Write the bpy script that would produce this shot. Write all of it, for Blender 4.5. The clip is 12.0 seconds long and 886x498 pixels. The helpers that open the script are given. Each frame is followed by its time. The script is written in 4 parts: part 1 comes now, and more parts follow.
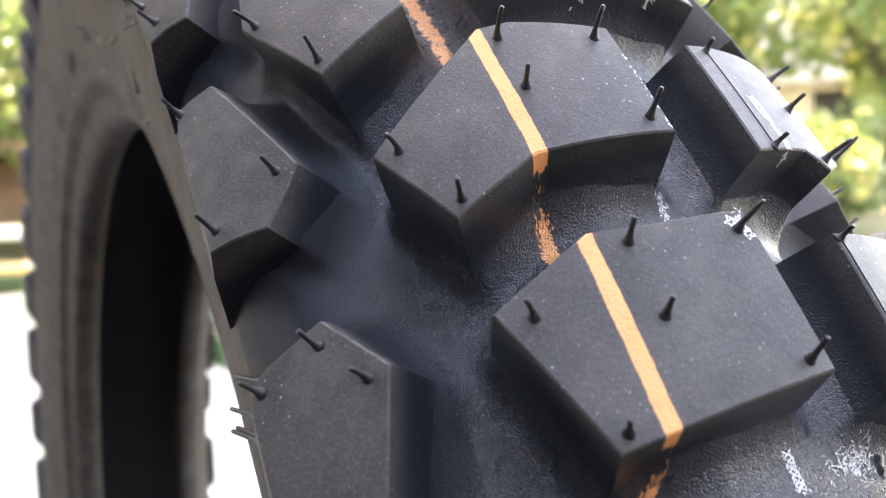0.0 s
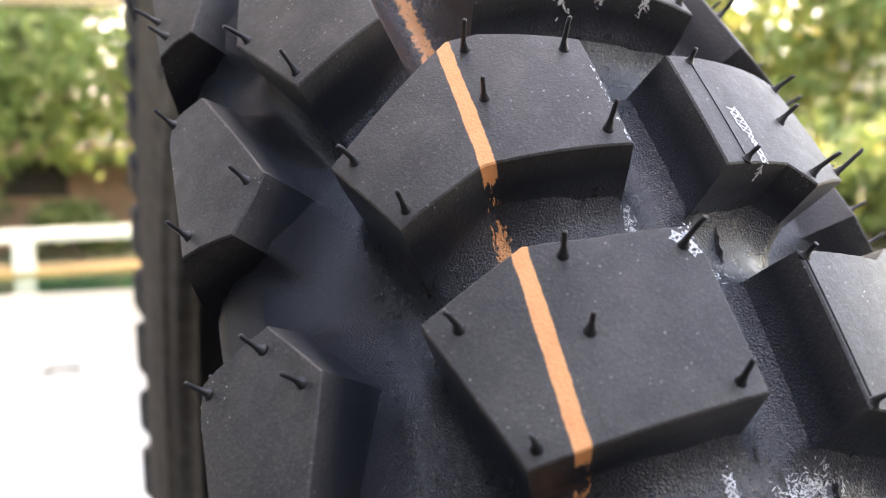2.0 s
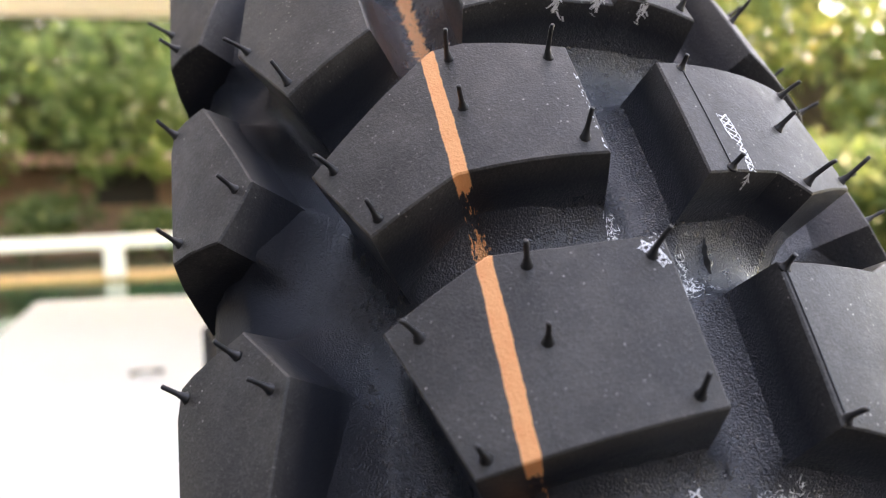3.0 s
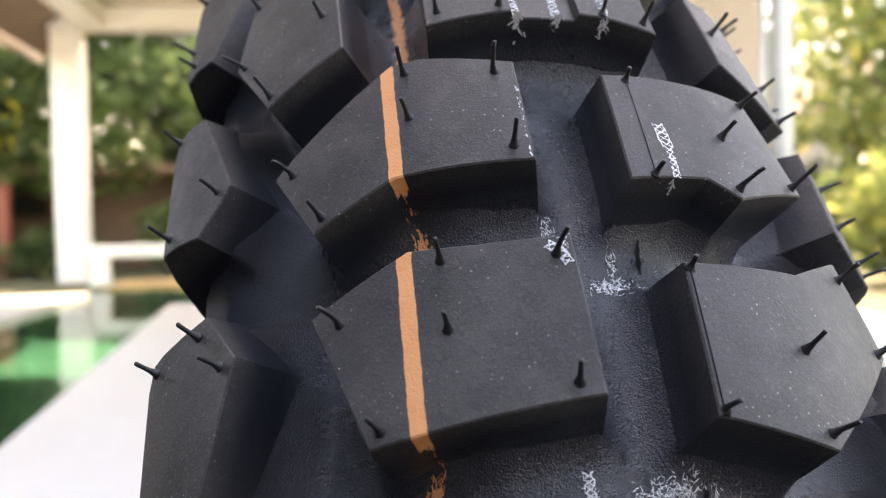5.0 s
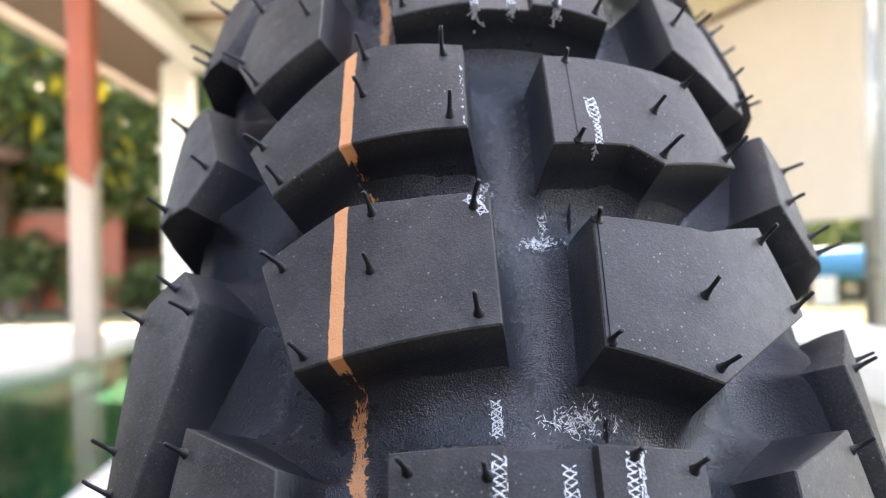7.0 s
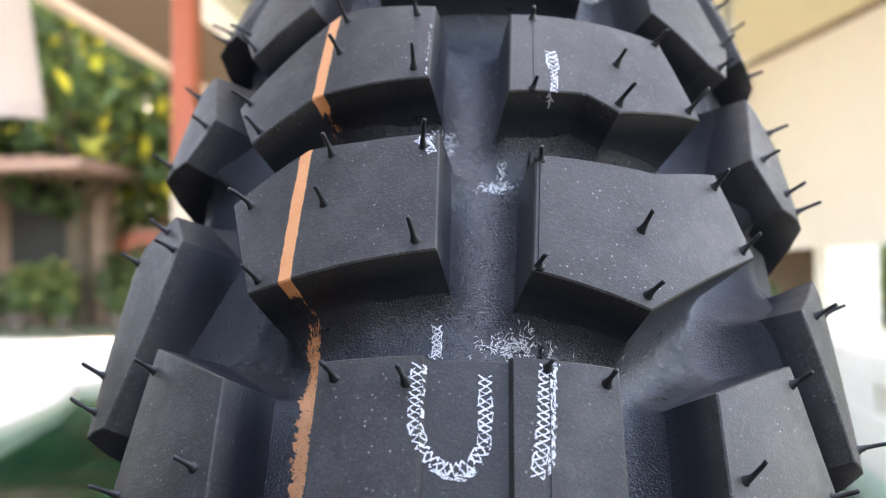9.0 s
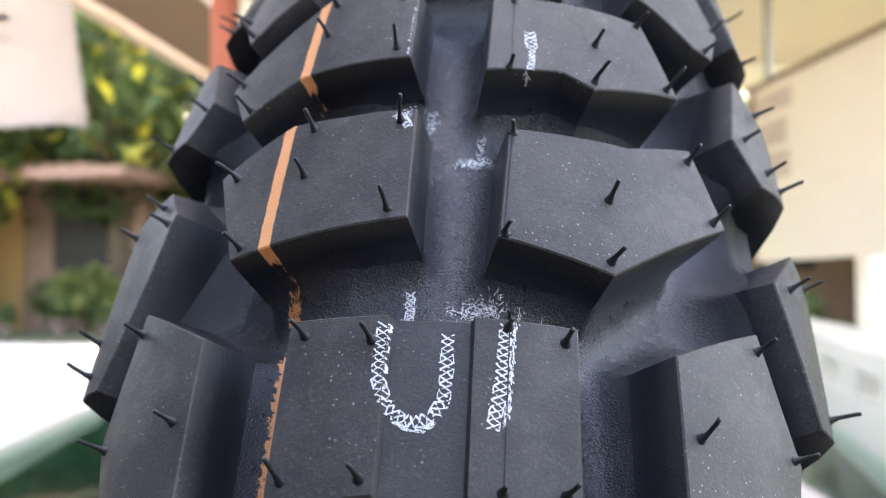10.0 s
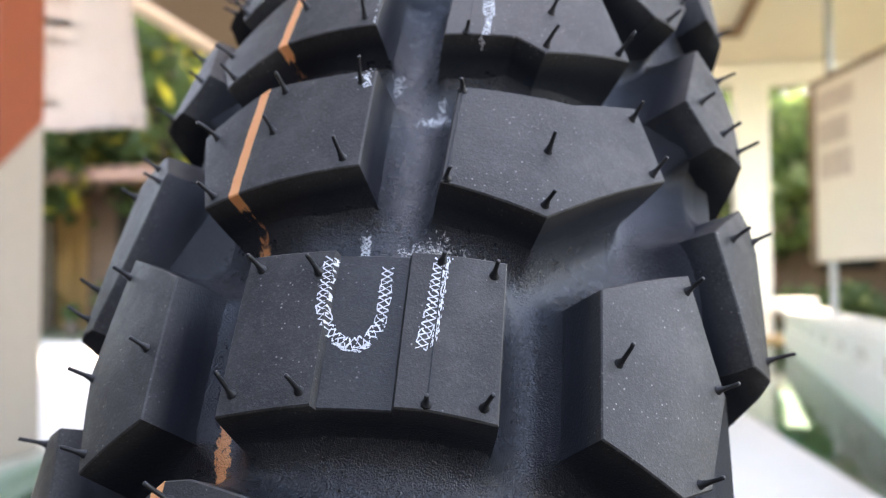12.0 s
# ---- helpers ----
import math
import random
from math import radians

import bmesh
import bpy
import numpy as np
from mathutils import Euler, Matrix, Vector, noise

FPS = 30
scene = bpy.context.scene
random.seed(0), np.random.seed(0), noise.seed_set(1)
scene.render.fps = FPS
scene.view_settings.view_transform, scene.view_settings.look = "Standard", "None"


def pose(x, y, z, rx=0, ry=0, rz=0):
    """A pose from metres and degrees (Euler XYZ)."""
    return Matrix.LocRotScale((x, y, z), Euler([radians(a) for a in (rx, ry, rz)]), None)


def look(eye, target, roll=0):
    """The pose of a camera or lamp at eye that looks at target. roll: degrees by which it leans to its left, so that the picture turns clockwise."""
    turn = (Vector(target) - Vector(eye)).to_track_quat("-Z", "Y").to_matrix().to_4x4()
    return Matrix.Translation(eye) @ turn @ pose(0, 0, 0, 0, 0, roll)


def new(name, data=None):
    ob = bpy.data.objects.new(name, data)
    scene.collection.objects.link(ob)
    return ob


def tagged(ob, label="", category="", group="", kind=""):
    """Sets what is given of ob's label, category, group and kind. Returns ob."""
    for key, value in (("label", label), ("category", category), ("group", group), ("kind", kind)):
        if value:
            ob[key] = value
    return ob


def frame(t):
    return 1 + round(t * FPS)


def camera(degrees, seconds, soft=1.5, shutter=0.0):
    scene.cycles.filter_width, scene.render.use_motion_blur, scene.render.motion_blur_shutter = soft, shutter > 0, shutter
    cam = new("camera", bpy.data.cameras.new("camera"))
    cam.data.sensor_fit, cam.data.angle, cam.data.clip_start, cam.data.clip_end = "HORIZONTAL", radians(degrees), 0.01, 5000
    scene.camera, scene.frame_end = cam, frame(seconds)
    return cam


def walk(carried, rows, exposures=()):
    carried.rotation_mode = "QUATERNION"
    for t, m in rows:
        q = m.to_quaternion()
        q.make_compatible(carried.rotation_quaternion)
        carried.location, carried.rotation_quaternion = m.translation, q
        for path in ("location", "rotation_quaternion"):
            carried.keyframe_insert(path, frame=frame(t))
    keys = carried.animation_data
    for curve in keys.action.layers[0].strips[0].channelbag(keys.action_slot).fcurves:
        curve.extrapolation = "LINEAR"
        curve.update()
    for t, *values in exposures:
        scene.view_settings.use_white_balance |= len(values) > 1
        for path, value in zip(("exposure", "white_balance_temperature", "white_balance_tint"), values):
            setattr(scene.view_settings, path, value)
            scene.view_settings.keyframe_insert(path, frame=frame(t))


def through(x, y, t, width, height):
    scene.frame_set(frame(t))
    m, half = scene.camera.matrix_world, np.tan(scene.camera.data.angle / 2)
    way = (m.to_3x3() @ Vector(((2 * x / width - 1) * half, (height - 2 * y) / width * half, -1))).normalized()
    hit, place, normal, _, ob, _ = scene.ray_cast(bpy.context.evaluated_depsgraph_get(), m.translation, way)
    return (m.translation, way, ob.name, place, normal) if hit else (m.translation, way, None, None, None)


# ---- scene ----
# ---------------------------------------------------------------- camera
cam = camera(50.53, 12.0, soft=1.1)
ROWS = [
    (0.0, -0.07804, -0.33734, 0.53822, 86.276, 2.844, -26.849),
    (0.5, -0.07517, -0.33952, 0.53811, 86.357, 2.583, -25.737),
    (1.0, -0.07153, -0.34204, 0.53845, 86.300, 2.286, -24.273),
    (1.5, -0.06729, -0.34418, 0.53886, 86.256, 2.073, -22.464),
    (2.0, -0.06031, -0.34644, 0.53825, 86.817, 2.176, -19.227),
    (2.5, -0.05422, -0.34824, 0.53846, 86.985, 2.309, -16.558),
    (3.0, -0.04885, -0.35017, 0.53794, 87.464, 2.082, -14.361),
    (5.0, -0.02917, -0.36442, 0.53611, 88.329, 1.450, -7.000),
    (5.5, -0.02392, -0.36797, 0.53306, 89.355, 1.435, -5.112),
    (6.0, -0.01776, -0.37103, 0.53036, 90.137, 1.594, -2.824),
    (6.5, -0.01370, -0.37601, 0.52769, 90.512, 1.544, -1.983),
    (7.0, -0.00969, -0.37894, 0.52563, 90.591, 1.246, -1.026),
    (9.0, 0.00911, -0.38560, 0.51426, 91.854, 0.593, 4.695),
    (9.5, 0.01254, -0.38745, 0.51136, 92.138, 0.356, 5.422),
    (10.0, 0.01782, -0.38919, 0.50891, 92.347, 0.314, 6.922),
    (10.5, 0.02133, -0.39125, 0.50660, 92.617, 0.189, 7.633),
    (11.0, 0.02577, -0.39369, 0.50529, 92.447, 0.197, 8.651),
    (11.5, 0.02995, -0.39598, 0.50374, 92.263, 0.216, 9.536),
    (12.0, 0.03385, -0.39790, 0.50067, 92.396, 0.233, 10.307),
]
walk(cam, [(t, pose(*r)) for t, *r in ROWS], exposures=[(0.0, 4.50, 9600.0, 19.5), (3.0, 3.7, 9900.0, 21.0), (5.0, 3.42, 9500.0, 21.0), (7.0, 3.71, 8700.0, 19.5), (9.0, 3.79, 8500.0, 18.0), (12.0, 3.55, 8300.0, 18.0)])
# a phone lens close to its subject: the distance goes soft
cam.data.dof.use_dof = True
cam.data.dof.focus_distance = 0.115
cam.data.dof.aperture_fstop = 27.0

# ---------------------------------------------------------------- light
SUN_EL, SUN_AZ = radians(42), radians(8)      # azimuth from +Y towards +X
world = bpy.data.worlds.new("world")
scene.world = world
world.use_nodes = True
wn = world.node_tree
sky = wn.nodes.new("ShaderNodeTexSky")
sky.sky_type = "NISHITA"
sky.sun_disc = False
sky.sun_elevation = SUN_EL
sky.sun_rotation = SUN_AZ
sky.dust_density = 1.6
wn.links.new(sky.outputs[0], wn.nodes["Background"].inputs[0])
wn.nodes["Background"].inputs[1].default_value = 0.15
sun = new("sun", bpy.data.lights.new("sun", "SUN"))
sun.data.energy = 2.2
sun.data.angle = radians(0.6)
sun.data.color = (1.0, 0.95, 0.86)
sd = Vector((math.sin(SUN_AZ) * math.cos(SUN_EL), math.cos(SUN_AZ) * math.cos(SUN_EL), math.sin(SUN_EL)))
sun.matrix_world = look(sd * 30, (0, 0, 0))


# ---------------------------------------------------------------- materials
class Mat:
    """A small node-building helper round one Principled material."""

    def __init__(self, name, rough=0.6, metal=0.0, spec=0.5):
        self.m = bpy.data.materials.new(name)
        self.m.use_nodes = True
        self.t = self.m.node_tree
        self.b = self.t.nodes["Principled BSDF"]
        self.b.inputs["Roughness"].default_value = rough
        self.b.inputs["Metallic"].default_value = metal
        self.b.inputs["Specular IOR Level"].default_value = spec
        self.tc = self.t.nodes.new("ShaderNodeTexCoord")
        self.oi = self.t.nodes.new("ShaderNodeObjectInfo")

    def put(self, sock, value):
        if isinstance(value, bpy.types.NodeSocket):
            self.t.links.new(value, sock)
        else:
            sock.default_value = value

    def math(self, op, a, b=0.0, c=0.0, clamp=False):
        n = self.t.nodes.new("ShaderNodeMath")
        n.operation, n.use_clamp = op, clamp
        for k, v in enumerate((a, b, c)):
            self.put(n.inputs[k], v)
        return n.outputs[0]

    def co(self, shift=True, which="Object"):
        """Object coordinates, moved by the object's random number so that repeats differ."""
        out = self.tc.outputs[which]
        if not shift:
            return out
        n = self.t.nodes.new("ShaderNodeVectorMath")
        n.operation = "ADD"
        self.t.links.new(out, n.inputs[0])
        s = self.math("MULTIPLY", self.oi.outputs["Random"], 7.0)
        cxyz = self.t.nodes.new("ShaderNodeCombineXYZ")
        for k in range(3):
            self.put(cxyz.inputs[k], s)
        self.t.links.new(cxyz.outputs[0], n.inputs[1])
        return n.outputs[0]

    def noise(self, scale, detail=4.0, rough=0.55, co=None, warp=0.0):
        n = self.t.nodes.new("ShaderNodeTexNoise")
        n.inputs["Scale"].default_value = scale
        n.inputs["Detail"].default_value = detail
        n.inputs["Roughness"].default_value = rough
        n.inputs["Distortion"].default_value = warp
        self.t.links.new(co or self.co(), n.inputs["Vector"])
        return n.outputs[0]

    def voro(self, scale, feature="F1", co=None):
        n = self.t.nodes.new("ShaderNodeTexVoronoi")
        n.feature = feature
        n.inputs["Scale"].default_value = scale
        self.t.links.new(co or self.co(), n.inputs["Vector"])
        return n.outputs["Distance"]

    def ramp(self, fac, *stops):
        n = self.t.nodes.new("ShaderNodeValToRGB")
        el = n.color_ramp.elements
        while len(el) < len(stops):
            el.new(0.5)
        for e, (p, c) in zip(el, stops):
            e.position = p
            e.color = (*c, 1) if isinstance(c, tuple) else (c, c, c, 1)
        self.put(n.inputs[0], fac)
        return n.outputs[0]

    def mix(self, fac, a, b):
        n = self.t.nodes.new("ShaderNodeMix")
        n.data_type = "RGBA"
        self.put(n.inputs[0], fac)
        for k, v in ((6, a), (7, b)):
            self.put(n.inputs[k], (*v, 1) if isinstance(v, tuple) else v)
        return n.outputs[2]

    def color(self, c):
        self.put(self.b.inputs["Base Color"], (*c, 1) if isinstance(c, tuple) else c)
        return self

    def rough(self, v):
        self.put(self.b.inputs["Roughness"], v)
        return self

    def bump(self, height, dist, strength=1.0):
        n = self.t.nodes.new("ShaderNodeBump")
        n.inputs["Distance"].default_value = dist
        n.inputs["Strength"].default_value = strength
        self.t.links.new(height, n.inputs["Height"])
        if self.b.inputs["Normal"].is_linked:
            self.t.links.new(self.b.inputs["Normal"].links[0].from_socket, n.inputs["Normal"])
        self.t.links.new(n.outputs[0], self.b.inputs["Normal"])
        return self


def plain(name, c, rough=0.6, var=0.12, scale=6.0, bump=0.0, bscale=60.0, metal=0.0, spec=0.5):
    """A painted or natural surface: blotches and grain round one colour."""
    m = Mat(name, rough, metal, spec)
    n1, n2 = m.noise(scale, 5), m.noise(scale * 9, 3)
    f = m.math("MULTIPLY_ADD", n2, 0.4, m.math("MULTIPLY", n1, 0.6))
    lo, hi = tuple(x * (1 - var) for x in c), tuple(min(1, x * (1 + var)) for x in c)
    m.color(m.ramp(f, (0.3, lo), (0.7, hi)))
    m.rough(m.ramp(n1, (0.3, max(0.02, rough - 0.08)), (0.7, min(1, rough + 0.08))))
    if bump:
        m.bump(m.noise(bscale, 4), bump)
    return m.m


# tyre geometry: outer radius, crown radius, depth of the tread
RT, RC, DEEP = 0.330, 0.060, 0.0112
CORE = RT - RC


def rubber(name, gloss, spec=0.5, tint=(0.0385, 0.0360, 0.0337), moulded=True):
    """Black rubber: dusty grained faces, a leathery shiny skin deep in the grooves, and an orange line of paint."""
    m = Mat(name, gloss, 0.0, spec)
    co = m.co(False)
    sh = m.co(True)
    sep = m.t.nodes.new("ShaderNodeSeparateXYZ")
    m.t.links.new(co, sep.inputs[0])
    x, y, z = sep.outputs
    r = m.math("SQRT", m.math("ADD", m.math("MULTIPLY", y, y), m.math("MULTIPLY", z, z)))
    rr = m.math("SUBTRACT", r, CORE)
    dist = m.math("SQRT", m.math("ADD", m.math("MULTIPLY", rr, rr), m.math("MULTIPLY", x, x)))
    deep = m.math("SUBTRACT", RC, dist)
    big, mid = m.noise(45, 4, 0.6, sh), m.noise(420, 4, 0.6, sh)
    grit, fine = m.noise(1900, 3, 0.6, sh), m.noise(3600, 2, 0.6, sh)
    base = m.ramp(big, (0.25, tint), (0.75, tuple(c * 1.5 for c in tint)))
    stretch = m.t.nodes.new("ShaderNodeMapping")
    stretch.inputs["Rotation"].default_value = (0.4, 0.5, 0.3)
    stretch.inputs["Scale"].default_value = (420.0, 60.0, 420.0)
    m.t.links.new(sh, stretch.inputs[0])
    scuff = m.math("MULTIPLY", m.noise(1.0, 4, 0.7, stretch.outputs[0]), m.ramp(m.noise(70, 3, 0.6, sh), (0.40, 0.0), (0.60, 1.0)))
    base = m.mix(m.ramp(scuff, (0.24, 0.0), (0.52, 0.55)), base, (0.085, 0.079, 0.071))
    base = m.mix(m.ramp(m.noise(75, 5, 0.65, sh), (0.40, 0.75), (0.58, 0.0)), base, tuple(c * 0.62 for c in tint))
    base = m.mix(m.ramp(mid, (0.46, 0.0), (0.75, 0.34)), base, (0.076, 0.070, 0.062))
    base = m.mix(m.ramp(grit, (0.55, 0.0), (0.71, 0.40)), base, (0.125, 0.117, 0.108))
    base = m.mix(m.ramp(fine, (0.54, 0.0), (0.68, 0.24)), base, (0.105, 0.099, 0.092))
    base = m.mix(m.ramp(fine, (0.34, 0.35), (0.46, 0.0)), base, tuple(c * 0.5 for c in tint))
    # dust: fine flecks gathered in loose patches, and a few larger crumbs
    speck = m.ramp(m.voro(900, "F1", sh), (0.07, 1.0), (0.15, 0.0))
    speck = m.math("MULTIPLY", speck, m.ramp(m.noise(110, 3, 0.6, sh), (0.45, 0.0), (0.62, 0.9)))
    crumb = m.ramp(m.voro(260, "F1", sh), (0.02, 0.8), (0.055, 0.0))
    crumb = m.math("MULTIPLY", crumb, m.ramp(m.noise(160, 2, 0.5, sh), (0.54, 0.0), (0.60, 1.0)))
    base = m.mix(m.math("MAXIMUM", speck, crumb), base, (0.33, 0.31, 0.28))
    # the moulded sides carry no dust; their shade is put into a blacker, bluish colour
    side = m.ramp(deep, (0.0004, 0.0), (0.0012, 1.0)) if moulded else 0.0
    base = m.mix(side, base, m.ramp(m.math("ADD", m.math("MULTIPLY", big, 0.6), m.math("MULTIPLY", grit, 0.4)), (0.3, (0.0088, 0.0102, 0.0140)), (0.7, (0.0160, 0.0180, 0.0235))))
    # the line of paint, solid on the faces, streaked on the walls, ragged below
    wob = m.math("MULTIPLY", m.math("SUBTRACT", m.noise(260, 6, 0.75, sh), 0.5), 0.0007)
    across = m.math("MULTIPLY", m.math("DIVIDE", x, dist), RC)
    turn = m.math("MULTIPLY", m.math("ARCTAN2", z, m.math("MULTIPLY", y, -1.0)), 180 / math.pi)
    stray = m.math("MULTIPLY", m.ramp(m.math("DIVIDE", turn, 100.0), (0.338, 1.0), (0.348, 0.0)), m.ramp(deep, (0.0085, 0.0), (0.0130, 0.0036)))
    across = m.math("ADD", across, stray)
    low = m.ramp(deep, (0.0009, 0.0), (0.0014, 0.62), (0.0028, 0.97))
    hem = m.math("MULTIPLY", m.math("MULTIPLY", m.math("SUBTRACT", m.noise(900, 4, 0.75, sh), 0.44), 0.0042), m.ramp(deep, (0.0088, 0.0), (0.0104, 1.0)))
    off = m.math("SUBTRACT", m.math("ABSOLUTE", m.math("ADD", m.math("SUBTRACT", across, -0.0206), wob)), hem)
    inside = m.math("SUBTRACT", 1.0, m.math("MULTIPLY", m.math("SUBTRACT", off, 0.00082), 9000.0, clamp=True), clamp=True)
    streak_co = m.t.nodes.new("ShaderNodeCombineXYZ")
    m.put(streak_co.inputs[0], m.math("MULTIPLY", across, 2400.0))
    m.put(streak_co.inputs[1], m.math("MULTIPLY", turn, 6.0))
    m.put(streak_co.inputs[2], m.math("MULTIPLY", deep, 330.0))
    streak = m.noise(1.0, 4, 0.65, streak_co.outputs[0])
    floor_ = m.ramp(deep, (0.0086, 0.0), (0.0102, 1.0))
    need = m.math("ADD", m.math("MULTIPLY", low, 0.62), m.math("MULTIPLY", floor_, -0.26))
    there = m.ramp(m.math("SUBTRACT", streak, need), (0.0, 0.0), (0.05, 1.0))
    paint = m.math("MULTIPLY", inside, there)
    orange = m.ramp(mid, (0.3, (0.90, 0.36, 0.14)), (0.7, (0.93, 0.42, 0.18)))
    m.color(m.mix(paint, base, orange))
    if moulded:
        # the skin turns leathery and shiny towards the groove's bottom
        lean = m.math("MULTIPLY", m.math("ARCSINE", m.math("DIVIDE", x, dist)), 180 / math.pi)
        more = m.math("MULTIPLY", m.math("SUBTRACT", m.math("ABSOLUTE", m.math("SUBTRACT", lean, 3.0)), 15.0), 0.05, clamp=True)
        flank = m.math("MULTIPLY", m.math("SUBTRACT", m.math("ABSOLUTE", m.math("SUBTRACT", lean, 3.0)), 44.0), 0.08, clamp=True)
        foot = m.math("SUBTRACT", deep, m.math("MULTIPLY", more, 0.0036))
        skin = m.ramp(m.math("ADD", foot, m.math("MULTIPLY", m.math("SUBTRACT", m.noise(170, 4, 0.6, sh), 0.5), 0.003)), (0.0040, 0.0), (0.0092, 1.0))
        # sky light on the groove's floor is put into this lighter, bluish colour
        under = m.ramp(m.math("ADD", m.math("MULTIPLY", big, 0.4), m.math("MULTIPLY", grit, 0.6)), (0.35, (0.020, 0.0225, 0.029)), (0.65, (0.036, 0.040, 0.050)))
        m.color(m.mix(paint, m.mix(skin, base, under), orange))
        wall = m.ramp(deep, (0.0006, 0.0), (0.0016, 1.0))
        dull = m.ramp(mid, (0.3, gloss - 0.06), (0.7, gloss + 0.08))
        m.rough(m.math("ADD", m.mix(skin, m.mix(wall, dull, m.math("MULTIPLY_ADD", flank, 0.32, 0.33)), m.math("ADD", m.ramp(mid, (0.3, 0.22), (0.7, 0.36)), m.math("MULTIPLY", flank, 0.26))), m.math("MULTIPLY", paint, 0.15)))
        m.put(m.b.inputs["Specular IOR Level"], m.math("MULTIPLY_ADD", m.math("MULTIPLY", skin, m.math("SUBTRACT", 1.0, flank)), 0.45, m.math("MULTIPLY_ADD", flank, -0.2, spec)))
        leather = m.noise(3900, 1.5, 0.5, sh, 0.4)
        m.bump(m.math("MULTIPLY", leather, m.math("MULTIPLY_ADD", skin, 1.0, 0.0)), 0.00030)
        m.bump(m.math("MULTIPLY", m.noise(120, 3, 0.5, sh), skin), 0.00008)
    else:
        m.rough(m.ramp(mid, (0.3, gloss - 0.07), (0.7, gloss + 0.08)))
    m.bump(grit, 0.00006)
    m.bump(fine, 0.000055)
    return m.m


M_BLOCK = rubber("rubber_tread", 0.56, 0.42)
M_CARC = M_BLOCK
M_SIDE = rubber("rubber_side", 0.74, 0.22, (0.056, 0.045, 0.035), False)
M_LINER = plain("rubber_liner", (0.034, 0.034, 0.036), 0.5, 0.25, 60)
M_HAIR = plain("rubber_hair", (0.018, 0.018, 0.019), 0.45, 0.1, 300)
M_CHALK = plain("white_crayon", (0.76, 0.77, 0.78), 0.85, 0.3, 900)
# dark bluish colour of the added floor, so that little light bounces up
M_UNSEEN_FLOOR = plain("unseen_dark_floor", (0.034, 0.037, 0.043), 0.6, 0.25, 4.0, 0.002, 40)
# for the added light blockers, tinted blue to cool what the rubber reflects
M_UNSEEN = plain("unseen_blue_grey", (0.042, 0.050, 0.064), 0.8, 0.1, 2.0)
M_DECK = plain("white_deck", (0.84, 0.81, 0.76), 0.55, 0.05, 2.0, 0.001, 40)
M_WHITE = plain("white_paint", (0.86, 0.83, 0.77), 0.5, 0.05, 1.5, 0.002, 20)
M_CEIL = plain("cream_ceiling", (0.78, 0.70, 0.61), 0.7, 0.05, 1.0)
M_CREAM = plain("pinkish_paint", (0.44, 0.355, 0.29), 0.55, 0.06, 3.0, 0.002, 20)
M_RED = plain("red_paint", (0.34, 0.074, 0.034), 0.45, 0.15, 4.0, 0.001, 40)
M_BROWN = plain("brown_trim", (0.22, 0.13, 0.08), 0.6, 0.2, 8.0, 0.001, 60)
M_SOFFIT = plain("brown_soffit", (0.16, 0.122, 0.088), 0.7, 0.12, 3.0)
M_PANEL = plain("beige_board", (0.78, 0.67, 0.56), 0.6, 0.04, 1.5)
M_BANNER = plain("pale_banner", (0.62, 0.54, 0.50), 0.7, 0.05, 2.0)
M_PRINT = plain("faded_print", (0.61, 0.50, 0.46), 0.7, 0.12, 3.0)
M_FAINT = plain("faint_print", (0.56, 0.44, 0.37), 0.7, 0.25, 9.0)
M_GREYPOST = plain("grey_metal", (0.34, 0.34, 0.34), 0.35, 0.08, 5.0, metal=0.6)
M_GROUND = plain("garden_ground", (0.11, 0.11, 0.05), 0.9, 0.3, 0.7, 0.02, 8)
M_PAVE = plain("pale_paving", (0.64, 0.60, 0.53), 0.7, 0.08, 1.5, 0.002, 30)
M_OCHRE = plain("ochre_stone", (0.42, 0.28, 0.12), 0.8, 0.25, 3.0, 0.004, 25)
M_BARK = plain("bark", (0.10, 0.075, 0.05), 0.9, 0.35, 6.0, 0.01, 30)
M_HOUSE = plain("brown_wall", (0.22, 0.14, 0.10), 0.8, 0.2, 1.0, 0.004, 12)
M_PINK = plain("pink_plaster", (0.80, 0.60, 0.53), 0.8, 0.06, 2.0)
M_DARK = plain("dark_interior", (0.03, 0.028, 0.026), 0.8, 0.2, 2.0)
M_WOOD = plain("ochre_wood", (0.42, 0.24, 0.09), 0.55, 0.2, 3.0, 0.002, 30)
M_TILE_ROOF = plain("pink_roof", (0.50, 0.30, 0.24), 0.8, 0.15, 2.0, 0.006, 20)
M_POT = plain("clay_pot", (0.13, 0.095, 0.075), 0.7, 0.3, 4.0)
M_PALE = plain("pale_plaster", (0.74, 0.66, 0.58), 0.8, 0.06, 1.5, 0.002, 20)
M_HILL = plain("wooded_hill", (0.16, 0.19, 0.20), 0.9, 0.25, 0.08, 0.5, 0.4)
M_LITTER = plain("dry_leaf", (0.035, 0.026, 0.018), 0.8, 0.3, 40.0)
M_BLUE = plain("blue_plastic", (0.05, 0.30, 0.55), 0.4, 0.1, 4.0)


